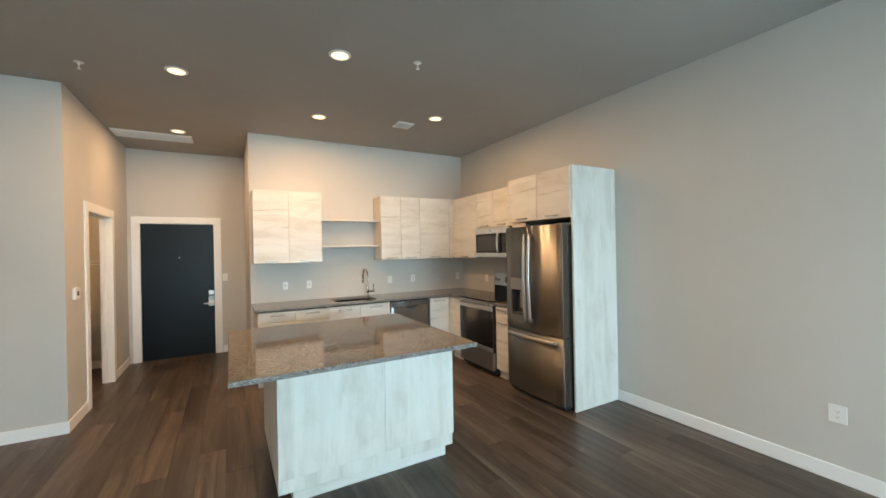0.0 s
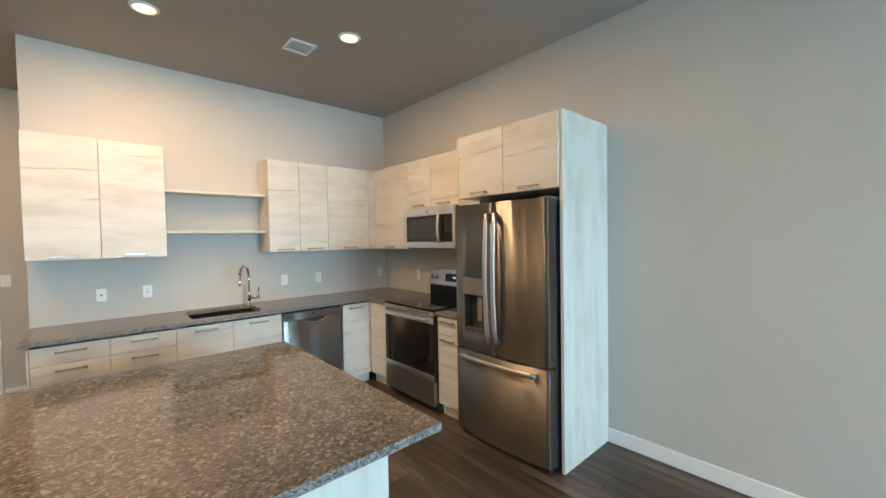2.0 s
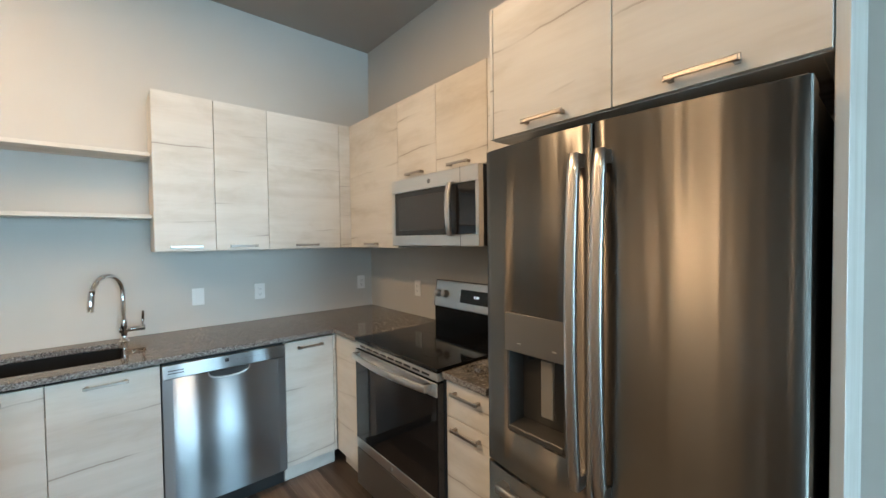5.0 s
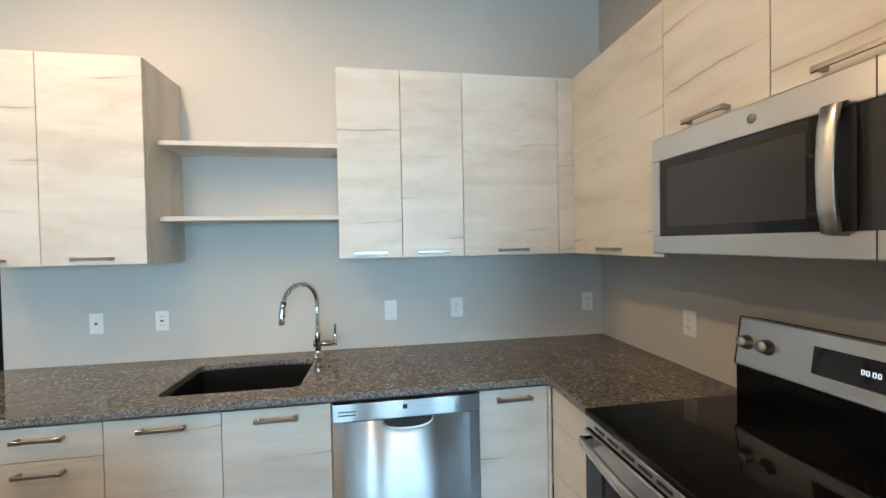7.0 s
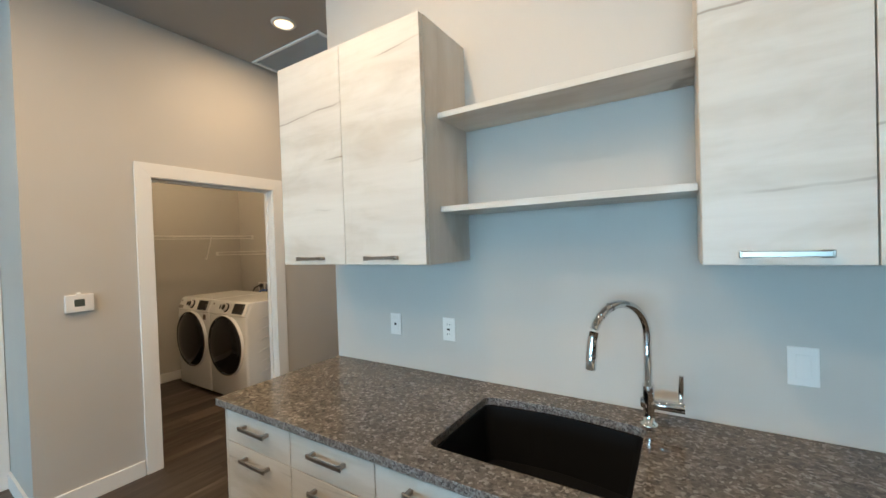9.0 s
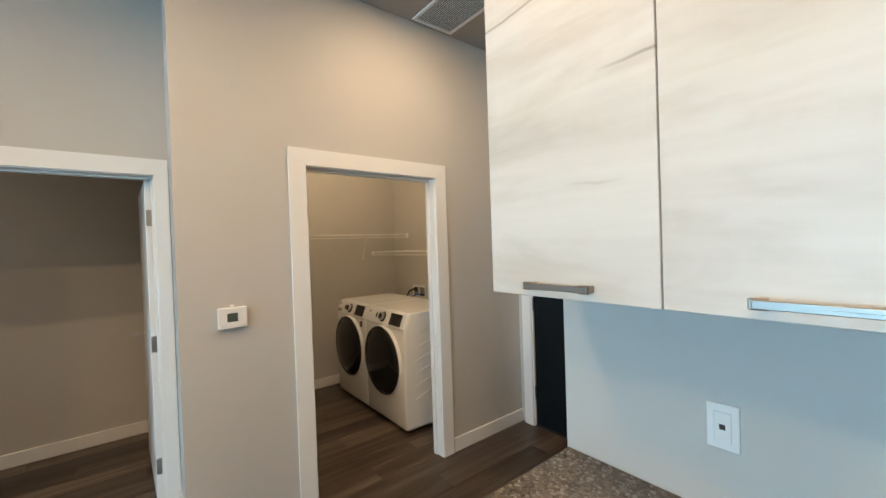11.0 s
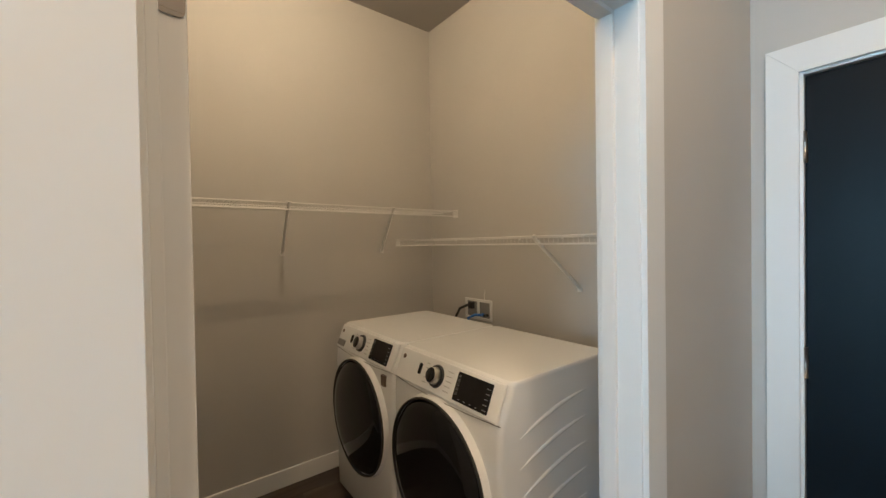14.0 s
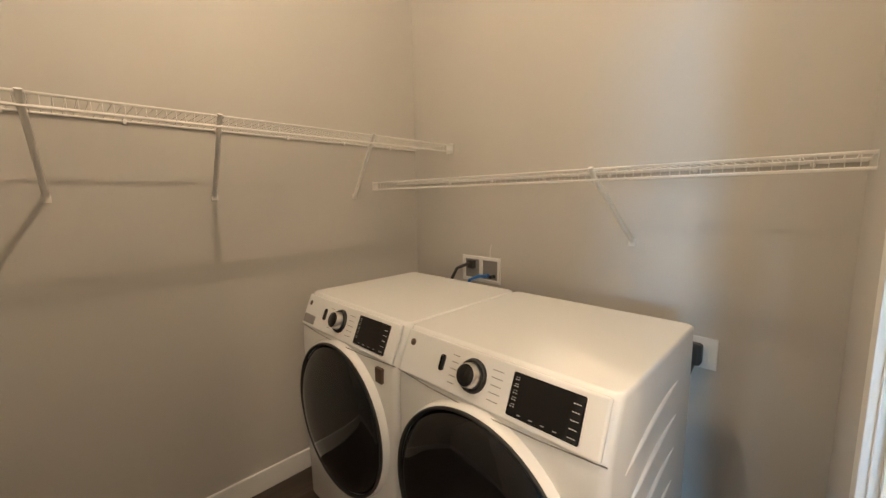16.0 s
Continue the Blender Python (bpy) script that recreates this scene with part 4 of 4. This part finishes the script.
# dishwasher
dw = thing("dishwasher", "brushed stainless built-in dishwasher between the base cabinets, closed", "dishwasher", at(1.783, YF - 0.016, 0))
DWW = 0.598
part("tub", box(0.004, DWW - 0.004, 0.03, 0.60, 0.09, 0.872), M_CASE, dw, "dark dishwasher tub")
part("door", curved_front(0, DWW, 0.110, 0.795, 0.006, 0.028), M_STEEL_LIT, dw)
cp = part("control_strip", box(0, DWW, -0.004, 0.028, 0.797, 0.868, 0.004, seg=2), M_STEEL_LIT, dw, "stainless control strip")
for k in range(2):
    part("vent_slot", box(0.024, 0.092, -0.0052, -0.002, 0.822 + k * 0.014, 0.8265 + k * 0.014), M_BLK, cp, "black vent slot")
part("badge", box(0.278, 0.298, -0.0055, -0.002, 0.832, 0.852, 0.002), M_BLK, cp, "small dark square badge")
bm = bmesh.new()
for k in range(9):
    bx(bm, 0.335 + k * 0.022, 0.345 + k * 0.022, -0.0048, -0.003, 0.836, 0.8385)
tagged(part("button_print", bm, M_PRINTD, cp, "faint grey button print"), kind="stuff")


def scoop(half, drop, n=14):
    """The lower rim of the handle pocket, from one end to the other."""
    c_ = DWW / 2
    return [(c_ - half * math.cos(a), -drop * math.sin(a) ** 0.7) for a in [math.pi * k / n for k in range(n + 1)]]


part("pocket", slab(scoop(0.098, 0.036), [], 0, 0.006, 0), M_BLK, dw, "dark scooped handle pocket", pose(0, -0.0035, 0.796, 90, 0, 0))
part("pocket_rim", tube(bmesh.new(), [(x_, -0.0085, 0.796 + z_) for x_, z_ in scoop(0.101, 0.040)], 0.0042, 8), M_STEELP, dw, "bright stainless pocket rim")
part("toe_kick", box(0.002, DWW - 0.002, 0.07, 0.085, 0, 0.100), M_BLK, dw, "black toe kick")

# island
isl = thing("kitchen_island", "whitewashed wood kitchen island cabinet with plain end panel", "kitchen island")
for ex0, ex1 in ((0.123, 0.8015), (0.8028, 1.338)):
    part("end_panel", box(ex0, ex1, 2.360, 2.380, 0.198, CT0 - 0.001, 0.0012), M_LAMV, isl)
bm = box(0.143, 1.318, 2.382, 3.40, 0.105, CT0 - 0.001, 0.001)
part("body", bm, M_LAMV, isl)
part("side_panel", box(0.123, 0.141, 2.382, 3.40, 0.105, CT0 - 0.001, 0.001), M_LAMV, isl)
part("side_panel", box(1.320, 1.338, 2.382, 3.40, 0.105, CT0 - 0.001, 0.001), M_LAMV, isl)
part("plinth", box(0.213, 1.312, 2.448, 3.34, 0, 0.197, 0.001), M_LAM, isl, "recessed whitewashed wood plinth")
for k in range(3):
    f = part("door", box(0.145 + k * 0.391, 0.533 + k * 0.391, 3.402, 3.421, 0.107, ZT, 0.0012), M_LAM, isl)
for x in (0.30, 1.12):
    part("leveller", box(x, x + 0.02, 2.383, 2.40, 0.17, 0.197), M_BLK, isl, "small dark bracket")
worktop("island_countertop", [(-0.128, 2.118), (1.400, 2.118), (1.400, 3.610), (-0.128, 3.610)], [], "polished brown speckled granite island top with a rough chipped edge")

# ---- wall plates, ceiling fittings ----
def wall_plate(m, label, kind="outlet", w=0.072, h=0.116):
    """Plate in the local x-z plane; it looks to -y."""
    p = thing("wall_outlet" if kind != "switch" else "light_switch", label, "electrical outlet" if kind != "switch" else "light switch", m, "wall plates")
    part("plate", box(-w / 2, w / 2, -0.006, 0, -h / 2, h / 2, 0.002, seg=2), M_PLATE, p)
    n = max(1, round(w / 0.072))
    for i in range(n):
        cx = (i - (n - 1) / 2) * 0.046
        part("insert", box(cx - 0.017, cx + 0.017, -0.0085, -0.006, -0.034, 0.034, 0.001), M_PLATE, p)
        if kind == "outlet":
            bm = bmesh.new()
            for z in (-0.018, 0.018):
                bx(bm, cx - 0.0075, cx - 0.0055, -0.0090, -0.0083, z - 0.004, z + 0.005)
                bx(bm, cx + 0.0055, cx + 0.0075, -0.0090, -0.0083, z - 0.004, z + 0.005)
                bx(bm, cx - 0.002, cx + 0.002, -0.0090, -0.0083, z - 0.011, z - 0.007)
            tagged(part("slots", bm, M_DARKGAP, p, "dark socket slots"), kind="stuff")
        elif kind == "gfci":
            bm = bmesh.new()
            for z in (-0.022, 0.022):
                bx(bm, cx - 0.0075, cx - 0.0055, -0.0090, -0.0083, z - 0.004, z + 0.005)
                bx(bm, cx + 0.0055, cx + 0.0075, -0.0090, -0.0083, z - 0.004, z + 0.005)
            bx(bm, cx - 0.008, cx + 0.008, -0.0098, -0.0083, -0.004, 0.0035)
            tagged(part("slots", bm, M_DARKGAP, p, "dark socket slots and buttons"), kind="stuff")
        elif kind == "data":
            part("jack", box(cx - 0.006, cx + 0.006, -0.0092, -0.0083, -0.006, 0.006), M_DARKGAP, p, "dark data jack")
    return p


for x, k, lab in ((0.545, "data", "white data plate on the wall above the worktop"), (0.850, "gfci", "white socket plate with test buttons above the worktop"),
                  (2.035, "switch", "white double rocker plate above the worktop"), (2.42, "outlet", "white double socket plate above the worktop"), (3.245, "outlet", "white double socket plate near the kitchen corner")):
    wall_plate(at(x, YK, 1.122), lab, k, 0.064 if x < 0.9 else 0.070, 0.104 if x < 0.9 else 0.112)
wall_plate(at(XE, 4.705, 1.120, -90), "white double socket plate beside the range", "outlet")
wall_plate(at(XE, 0.815, 0.445, -90), "white socket plate low on the plain wall", "outlet", 0.09)
wall_plate(at(-0.165, YE, 1.19), "white light switch beside the entry door", "switch")

th = thing("thermostat", "white wall thermostat with a small grey screen", "thermostat", at(XL, 4.726, 1.222, 90))
part("body", box(-0.066, 0.066, -0.026, 0, -0.055, 0.050, 0.004, seg=2), M_PLATE, th)
part("screen", box(-0.026, 0.022, -0.0275, -0.0255, -0.022, 0.022, 0.001), M_SCREEN, th, "dark grey screen")
part("tab", box(-0.012, 0.008, -0.018, -0.004, 0.050, 0.062, 0.002), M_PLATE, th)
part("rocker", box(0.030, 0.040, -0.0285, -0.0255, -0.020, 0.020, 0.001), M_PLATE, th)
for x in (-0.050, -0.034, 0.028, 0.044):
    part("button", box(x - 0.006, x + 0.006, -0.0285, -0.0255, -0.040, -0.034, 0.001), M_PLATE, th)

# fittings for all of them, also for the two added unseen lamps
for lx, ly, lw in DOWNLIGHTS:
    d = thing("ceiling_downlight", "round white recessed downlight, lit, in the ceiling", "ceiling light", at(lx, ly, CEIL), "downlights")
    part("trim_ring", turned([(0.062, -0.004), (0.066, -0.010), (0.078, -0.009), (0.086, 0.0)], 36), M_TRIM, d)
    part("lens", turned([(0, -0.006), (0.064, -0.006)], 32), M_LENS, d, "glowing warm lens")
ll = thing("ceiling_light", "round white surface ceiling light, lit, in the laundry room", "ceiling light", at(*LAUNDRY_LIGHT, CEIL))
part("lens", turned([(0, -0.085), (0.05, -0.080), (0.10, -0.060), (0.132, -0.030), (0.14, 0.0)], 36), M_LENS, ll, "glowing warm dome")

vent = thing("ceiling_vent", "square white supply vent in the ceiling", "vent", at(1.805, 4.255, CEIL))
bm = bmesh.new()
for a in ((-0.105, 0.105, -0.105, -0.085), (-0.105, 0.105, 0.085, 0.105), (-0.105, -0.085, -0.085, 0.085), (0.085, 0.105, -0.085, 0.085)):
    bx(bm, *a, -0.012, 0, 0.002)
part("frame", bm, M_TRIM, vent)
part("backing", box(-0.085, 0.085, -0.085, 0.085, -0.002, 0), M_PRINT, vent)
for k in range(7):
    part("slat", box(-0.084, 0.084, -0.010, 0.010, -0.0012, 0.0012), M_TRIM, vent, "", pose(0, -0.072 + k * 0.024, -0.0075, 28, 0, 0))
rv = thing("return_air_grille", "long white return air grille in the ceiling by the entry", "vent", at(-0.93, 6.06, CEIL))
bm = bmesh.new()
for a in ((-0.42, 0.42, -0.17, -0.150), (-0.42, 0.42, 0.150, 0.17), (-0.42, -0.395, -0.150, 0.150), (0.395, 0.42, -0.150, 0.150)):
    bx(bm, *a, -0.012, 0, 0.002)
part("frame", bm, M_TRIM, rv)
part("backing", box(-0.395, 0.395, -0.150, 0.150, -0.002, 0), M_PRINTD, rv)
for k in range(20):
    part("slat", box(-0.394, 0.394, -0.0075, 0.0075, -0.001, 0.001), M_TRIM, rv, "", pose(0, -0.1425 + k * 0.015, -0.0075, 35, 0, 0))

for sx, sy in ((1.28, 2.74), (-1.13, 3.95)):
    s = thing("fire_sprinkler", "small white pendent fire sprinkler on the ceiling", "sprinkler", at(sx, sy, CEIL), "sprinklers")
    part("escutcheon", turned([(0, -0.004), (0.024, -0.006), (0.034, 0)], 24), M_PLATE, s)
    bm = rod((0, 0, 0), (0, 0, -0.022), 0.008, 10)
    tube(bm, [(0, 0.010, -0.020), (0, 0.013, -0.034), (0, 0, -0.048)], 0.0025, 6)
    tube(bm, [(0, -0.010, -0.020), (0, -0.013, -0.034), (0, 0, -0.048)], 0.0025, 6)
    part("frame_arms", bm, M_PLATE, s)
    part("deflector", turned([(0, -0.052), (0.015, -0.052), (0.015, -0.049), (0, -0.049)], 16), M_PLATE, s)

# ---- laundry room ----
def wire_shelf(m, length, label, braces, ends=True):
    """Local x along the wall, y out of the wall, z up."""
    s = thing("wire_shelf", label, "shelf", m, "wire shelves")
    D = 0.325
    for y, z in ((0.006, 0), (D * 0.47, -0.004), (D, 0), (D, -0.036)):
        part("rod", tube(bmesh.new(), [(0, y, z), (length, y, z)], 0.0034 if y == D * 0.47 else 0.0042, 8), M_WIRE, s)
    bm = bmesh.new()
    n = int(length / 0.0254)
    for k in range(n + 1):
        x = k * length / n
        for (y0, z0), (y1, z1) in (((0.004, 0.003), (D, 0.003)), ((D + 0.003, 0.003), (D + 0.003, -0.036))):
            tube(bm, [(x, y0, z0), (x, y1, z1)], 0.0010, 4, False)
    tagged(part("cross_wire_mesh", bm, M_WIRE, s), kind="stuff")
    for x, top in braces:
        b = part("brace", tube(bmesh.new(), [(top, D + 0.004, 0.006), (top, D - 0.006, -0.012), (x, 0.014, -0.262), (x, 0.002, -0.275)], 0.0088, 8), M_WIRE, s, "white diagonal brace")
        part("foot_clip", box(x - 0.013, x + 0.013, 0.0, 0.007, -0.290, -0.262, 0.002), M_WIRE, b)
    k = 0.30
    while k < length:
        part("wall_clip", box(k - 0.006, k + 0.006, 0.0, 0.014, -0.012, 0.008, 0.002), M_WIRE, s)
        k += 0.30
    part("end_bracket", box(0.0, 0.005, D - 0.030, D + 0.007, -0.042, 0.008, 0.002), M_WIRE, s)
    if ends:
        part("end_bracket", box(length - 0.006, length, D - 0.045, D + 0.008, -0.045, 0.010, 0.002), M_WIRE, s)
    return s


# the far wall's shelf runs north: local x to +y, local y to +x
MIRROR = Matrix(((0, 1, 0, XF), (1, 0, 0, YC + T), (0, 0, 1, 1.695), (0, 0, 0, 1)))


def flip_into(ob, m):
    """Moves the parts' meshes by a mirroring matrix, so that no object is scaled."""
    for o in (ob, *ob.children_recursive):
        if o.type == "MESH":
            o.data.transform(m)
            o.data.flip_normals()


s1 = wire_shelf(Matrix.Identity(4), 6.915 - YC - T, "white coated wire shelf along the laundry room's long wall", [(y - YC - T, top - YC - T) for y, top in ((5.289, 5.270), (5.787, 5.742), (6.470, 6.385))])
flip_into(s1, MIRROR)
# the back wall's shelf runs east: local x to +x, local y to -y
s2 = wire_shelf(Matrix.Identity(4), XL - T - XF - 0.004, "white coated wire shelf above the washer and dryer", [(-2.100 - XF, -2.135 - XF)], False)
flip_into(s2, Matrix(((1, 0, 0, XF + 0.002), (0, -1, 0, 6.92), (0, 0, 1, 1.492), (0, 0, 0, 1))))




def laundry_machine(name, m, label, badge):
    """Local x across the front, front towards -y, origin at the front's left foot."""
    W, D, H = 0.675, 0.672, 0.995
    c = thing(name, label, "washing machine" if name == "washing_machine" else "dryer", m, "laundry machines")
    # shell: rounded plan, a front that bows out at mid height and leans back at the top
    bm = bmesh.new()
    levels = [(0.03, 0.010, 0.004), (0.05, 0.0, 0.0), (0.40, -0.006, 0.0), (0.80, 0.0, 0.0), (0.858, 0.004, 0.0), (0.980, 0.057, 0.0), (0.991, 0.062, 0.0015), (H, 0.068, 0.006)]
    rings = []
    for z, fy, inset in levels:
        loop = rounded(inset, W - inset, fy, D - inset, 0.024, 4)
        rings.append([bm.verts.new((x, y - (0.014 * (1 - ((x - W / 2) / (W / 2)) ** 2) if y < fy + 0.04 and z < 0.98 else 0), z)) for x, y in loop])
    for a, b_ in zip(rings, rings[1:]):
        for k in range(len(a)):
            bm.faces.new((a[k], a[(k + 1) % len(a)], b_[(k + 1) % len(a)], b_[k])).smooth = True
    bm.faces.new(rings[0][::-1])
    bm.faces.new(rings[-1])
    for e in bm.edges:
        e.smooth = not (len(e.link_faces) == 2 and e.calc_face_angle(0) > 0.55)
    part("body", bm, M_ENAMEL, c)
    # control fascia, leaning back
    lean_ = pose(0, 0.003, 0.862, -23.0, 0, 0)
    fp = part("control_fascia", box(0.016, W - 0.016, -0.010, 0.004, 0.0, 0.136, 0.007, seg=3), M_ENAMEL, c, "white leaning control fascia", lean_)
    part("display", box(0.425, 0.610, -0.013, -0.009, 0.016, 0.120, 0.003), M_BLKGLASS, fp, "black glass touch display")
    bm = bmesh.new()
    for k in range(5):
        for j in range(3):
            bx(bm, 0.584 + j * 0.0065, 0.5885 + j * 0.0065, -0.0138, -0.0129, 0.026 + k * 0.018, 0.0280 + k * 0.018)
            if j < 2:
                bx(bm, 0.433 + j * 0.007, 0.4375 + j * 0.007, -0.0138, -0.0129, 0.038 + k * 0.016, 0.0398 + k * 0.016)
                bx(bm, 0.435 + j * 0.006, 0.4385 + j * 0.006, -0.0138, -0.0129, 0.044 + k * 0.016, 0.0455 + k * 0.016)
    for k in range(4):
        bx(bm, 0.457 + k * 0.031, 0.466 + k * 0.031, -0.0138, -0.0129, 0.024, 0.0260)
    tagged(part("display_print", bm, M_PRINT, fp, "pale print on the display"), kind="stuff")
    kn = part("knob", turned([(0, 0.034), (0.028, 0.034), (0.031, 0.031), (0.034, 0.010), (0.035, 0.0)], 32), M_STEELP, fp, "silver selector dial", pose(0.303, -0.011, 0.070, 90, 0, 0))
    part("knob_ring", turned([(0.034, 0.004), (0.037, 0.012), (0.043, 0.009), (0.046, 0.0)], 32), M_BLK, fp, "black dial ring", pose(0.303, -0.010, 0.070, 90, 0, 0))
    part("dial_face", turned([(0, 0.0360), (0.0270, 0.0356), (0.0288, 0.0338)], 32), M_BLKGLASS, fp, "black dial face", pose(0.303, -0.011, 0.070, 90, 0, 0))
    bm = bmesh.new()
    for k in range(5):
        bx(bm, 0.362, 0.396, -0.0112, -0.0098, 0.028 + k * 0.019, 0.0300 + k * 0.019)
        bx(bm, 0.222, 0.246, -0.0112, -0.0098, 0.028 + k * 0.019, 0.0300 + k * 0.019)
    tagged(part("dial_print", bm, M_PRINTD, fp, "faint grey cycle print"), kind="stuff")
    part("power_button", box(0.180, 0.197, -0.014, -0.009, 0.050, 0.096, 0.006, seg=2), M_BLKGLASS, fp, "black oval power button")
    part("badge", turned([(0, 0.002), (0.010, 0.002), (0.011, 0)], 18), M_TAG, fp, "small round brown badge", pose(0.050, -0.010, 0.098, 90, 0, 0))
    # seams
    bm = bmesh.new()
    tube(bm, [(0.004, 0.004, 0.862), (0.16, -0.0075, 0.858), (W / 2, -0.0115, 0.856), (W - 0.16, -0.0075, 0.858), (W - 0.004, 0.004, 0.862)], 0.0016, 6)
    part("seam", bm, M_PRINTD, c, "thin grey seam under the fascia")
    # door
    door_m = pose(W / 2 - 0.002, -0.012, 0.560, 90, 0, 0)
    dd = part("door_ring", turned([(0.303, -0.02), (0.303, 0.008), (0.299, 0.018), (0.294, 0.022), (0.289, 0.012)], 56), M_ENAMEL, c, "white door ring", door_m)
    part("door_glass", turned([(0, 0.058), (0.12, 0.055), (0.20, 0.048), (0.250, 0.038), (0.276, 0.026), (0.292, 0.004)], 56), M_BLKGLASS, c, "black glossy round door glass", door_m)
    part("door_rim", turned([(0.287, 0.016), (0.290, 0.028), (0.295, 0.028), (0.298, 0.016)], 56), M_BLK, c, "black door rim", door_m)
    if badge:
        part("label_plate", box(0.575, 0.612, -0.012, 0.004, 0.785, 0.838, 0.002), M_TAG, c, "small brown sticker")
        part("detergent_drawer", box(0.030, 0.120, -0.015, -0.008, 0.014, 0.050, 0.003), M_PRINTD, fp, "grey drawer grip")
    for x in (0.05, W - 0.05):
        for y in (0.06, D - 0.05):
            part("foot", rod((x, y, 0), (x, y, 0.034), 0.02, 12), M_BLK, c, "black levelling foot")
    # pressed ribs on the sides
    for side, xs in ((1, W), (-1, 0.0)):
        for k in range(6):
            z = 0.86 - k * 0.105
            pts = [(xs, 0.095 + 0.40 * u, z - 0.075 * (1 - u) ** 2 + 0.012) for u in [j / 9 for j in range(10)]]
            part("side_rib", tube(bmesh.new(), pts, [0.001, 0.005, 0.007, 0.008, 0.008, 0.008, 0.007, 0.006, 0.004, 0.001], 8), M_ENAMEL, c, "pressed side rib")
    return c


laundry_machine("washing_machine", at(-3.178, 6.028), "white front-load washing machine with a black round door, closed", True)
laundry_machine("dryer", at(-2.496, 6.028), "white front-load dryer with a black round door, closed", False)

ob = thing("washer_outlet_box", "white recessed washer supply box with hoses in the wall", "plumbing box", at(-2.87, 6.92, 1.015))
bm = bmesh.new()
for a in ((-0.13, 0.13, 0.052, 0.070), (-0.13, 0.13, -0.070, -0.052), (-0.13, -0.112, -0.052, 0.052), (0.112, 0.13, -0.052, 0.052), (-0.010, 0.010, -0.052, 0.052)):
    bx(bm, a[0], a[1], -0.012, 0, a[2], a[3], 0.002)
part("frame", bm, M_PLATE, ob)
# no real depth here: the recess's shade is this panel's grey
part("backing", box(-0.112, 0.112, -0.003, 0, -0.052, 0.052), M_PRINTD, ob, "flat grey panel painted as the shaded box interior")
for x, mm, lab in ((0.045, M_BLUE, "blue tap handle"), (0.085, M_BLK, "black valve")):
    part("valve", rod((x, -0.003, -0.03), (x, -0.035, -0.03), 0.010, 12), mm, ob, lab)
part("hose", tube(bmesh.new(), [(-0.06, -0.004, 0.030), (-0.07, -0.04, 0.026), (-0.12, -0.07, 0.0), (-0.15, -0.08, -0.06), (-0.15, -0.09, -0.22)], 0.009, 10), M_BLK, ob, "black rubber hose")
part("hose", tube(bmesh.new(), [(0.045, -0.03, -0.03), (0.03, -0.06, -0.026), (-0.02, -0.08, -0.05), (-0.03, -0.09, -0.22)], 0.009, 10), M_BLUE, ob, "blue supply hose")
part("plug", box(-0.082, -0.038, -0.030, -0.003, 0.0, 0.045, 0.004), M_BLK, ob, "black plug")
part("zip_tie", tube(bmesh.new(), [(0.06, -0.004, 0.07), (0.065, -0.012, 0.10), (0.072, -0.010, 0.135)], 0.0022, 6), M_WIRE, ob, "thin white tie")

dp = wall_plate(at(-1.835, 6.92, 0.832), "white dryer outlet plate with a heavy black plug", "switch", 0.09)
dp.name = "dryer_outlet"
dp["category"] = "electrical outlet"
part("plug", box(-0.048, 0.004, -0.058, -0.009, -0.040, 0.040, 0.012, seg=2), M_BLK, dp, "heavy black plug")
part("cord", tube(bmesh.new(), [(-0.022, -0.04, -0.035), (-0.030, -0.05, -0.07), (-0.075, -0.05, -0.13), (-0.14, -0.05, -0.30)], 0.009, 8), M_BLK, dp, "black power cord")

# ---- floor planks ----
PW, PL = 0.1825, 1.32
rnd = random.Random(7)
g = 0.0008
plank_meshes = {}


def plank_mesh(length):
    """One shared mesh for each length of plank, to the centimetre."""
    key = round(length, 2)
    if key not in plank_meshes:
        pb = bmesh.new()
        bx(pb, g, PW - g, g, key - g, -0.0055, 0.0, 0)
        pm = bpy.data.meshes.new("plank")
        pb.to_mesh(pm)
        pb.free()
        pm.materials.append(M_PLANK)
        plank_meshes[key] = pm
    return plank_meshes[key]


x = -3.44
row = 0
while x < XE:
    off = (row * 0.47 + rnd.uniform(-0.1, 0.1)) % PL
    y = YS - off
    while y < YE + 0.04:
        y0, y1 = max(y, YS), min(y + PL, YE + 0.05)
        if (x > XB - 0.2 or y1 > 0.5) and y1 - y0 > 0.02:
            o = new("plank", plank_mesh(y1 - y0))
            o.parent = FLOOR
            o.location = (x, y0, 0)
        y += PL
    x += PW
    row += 1
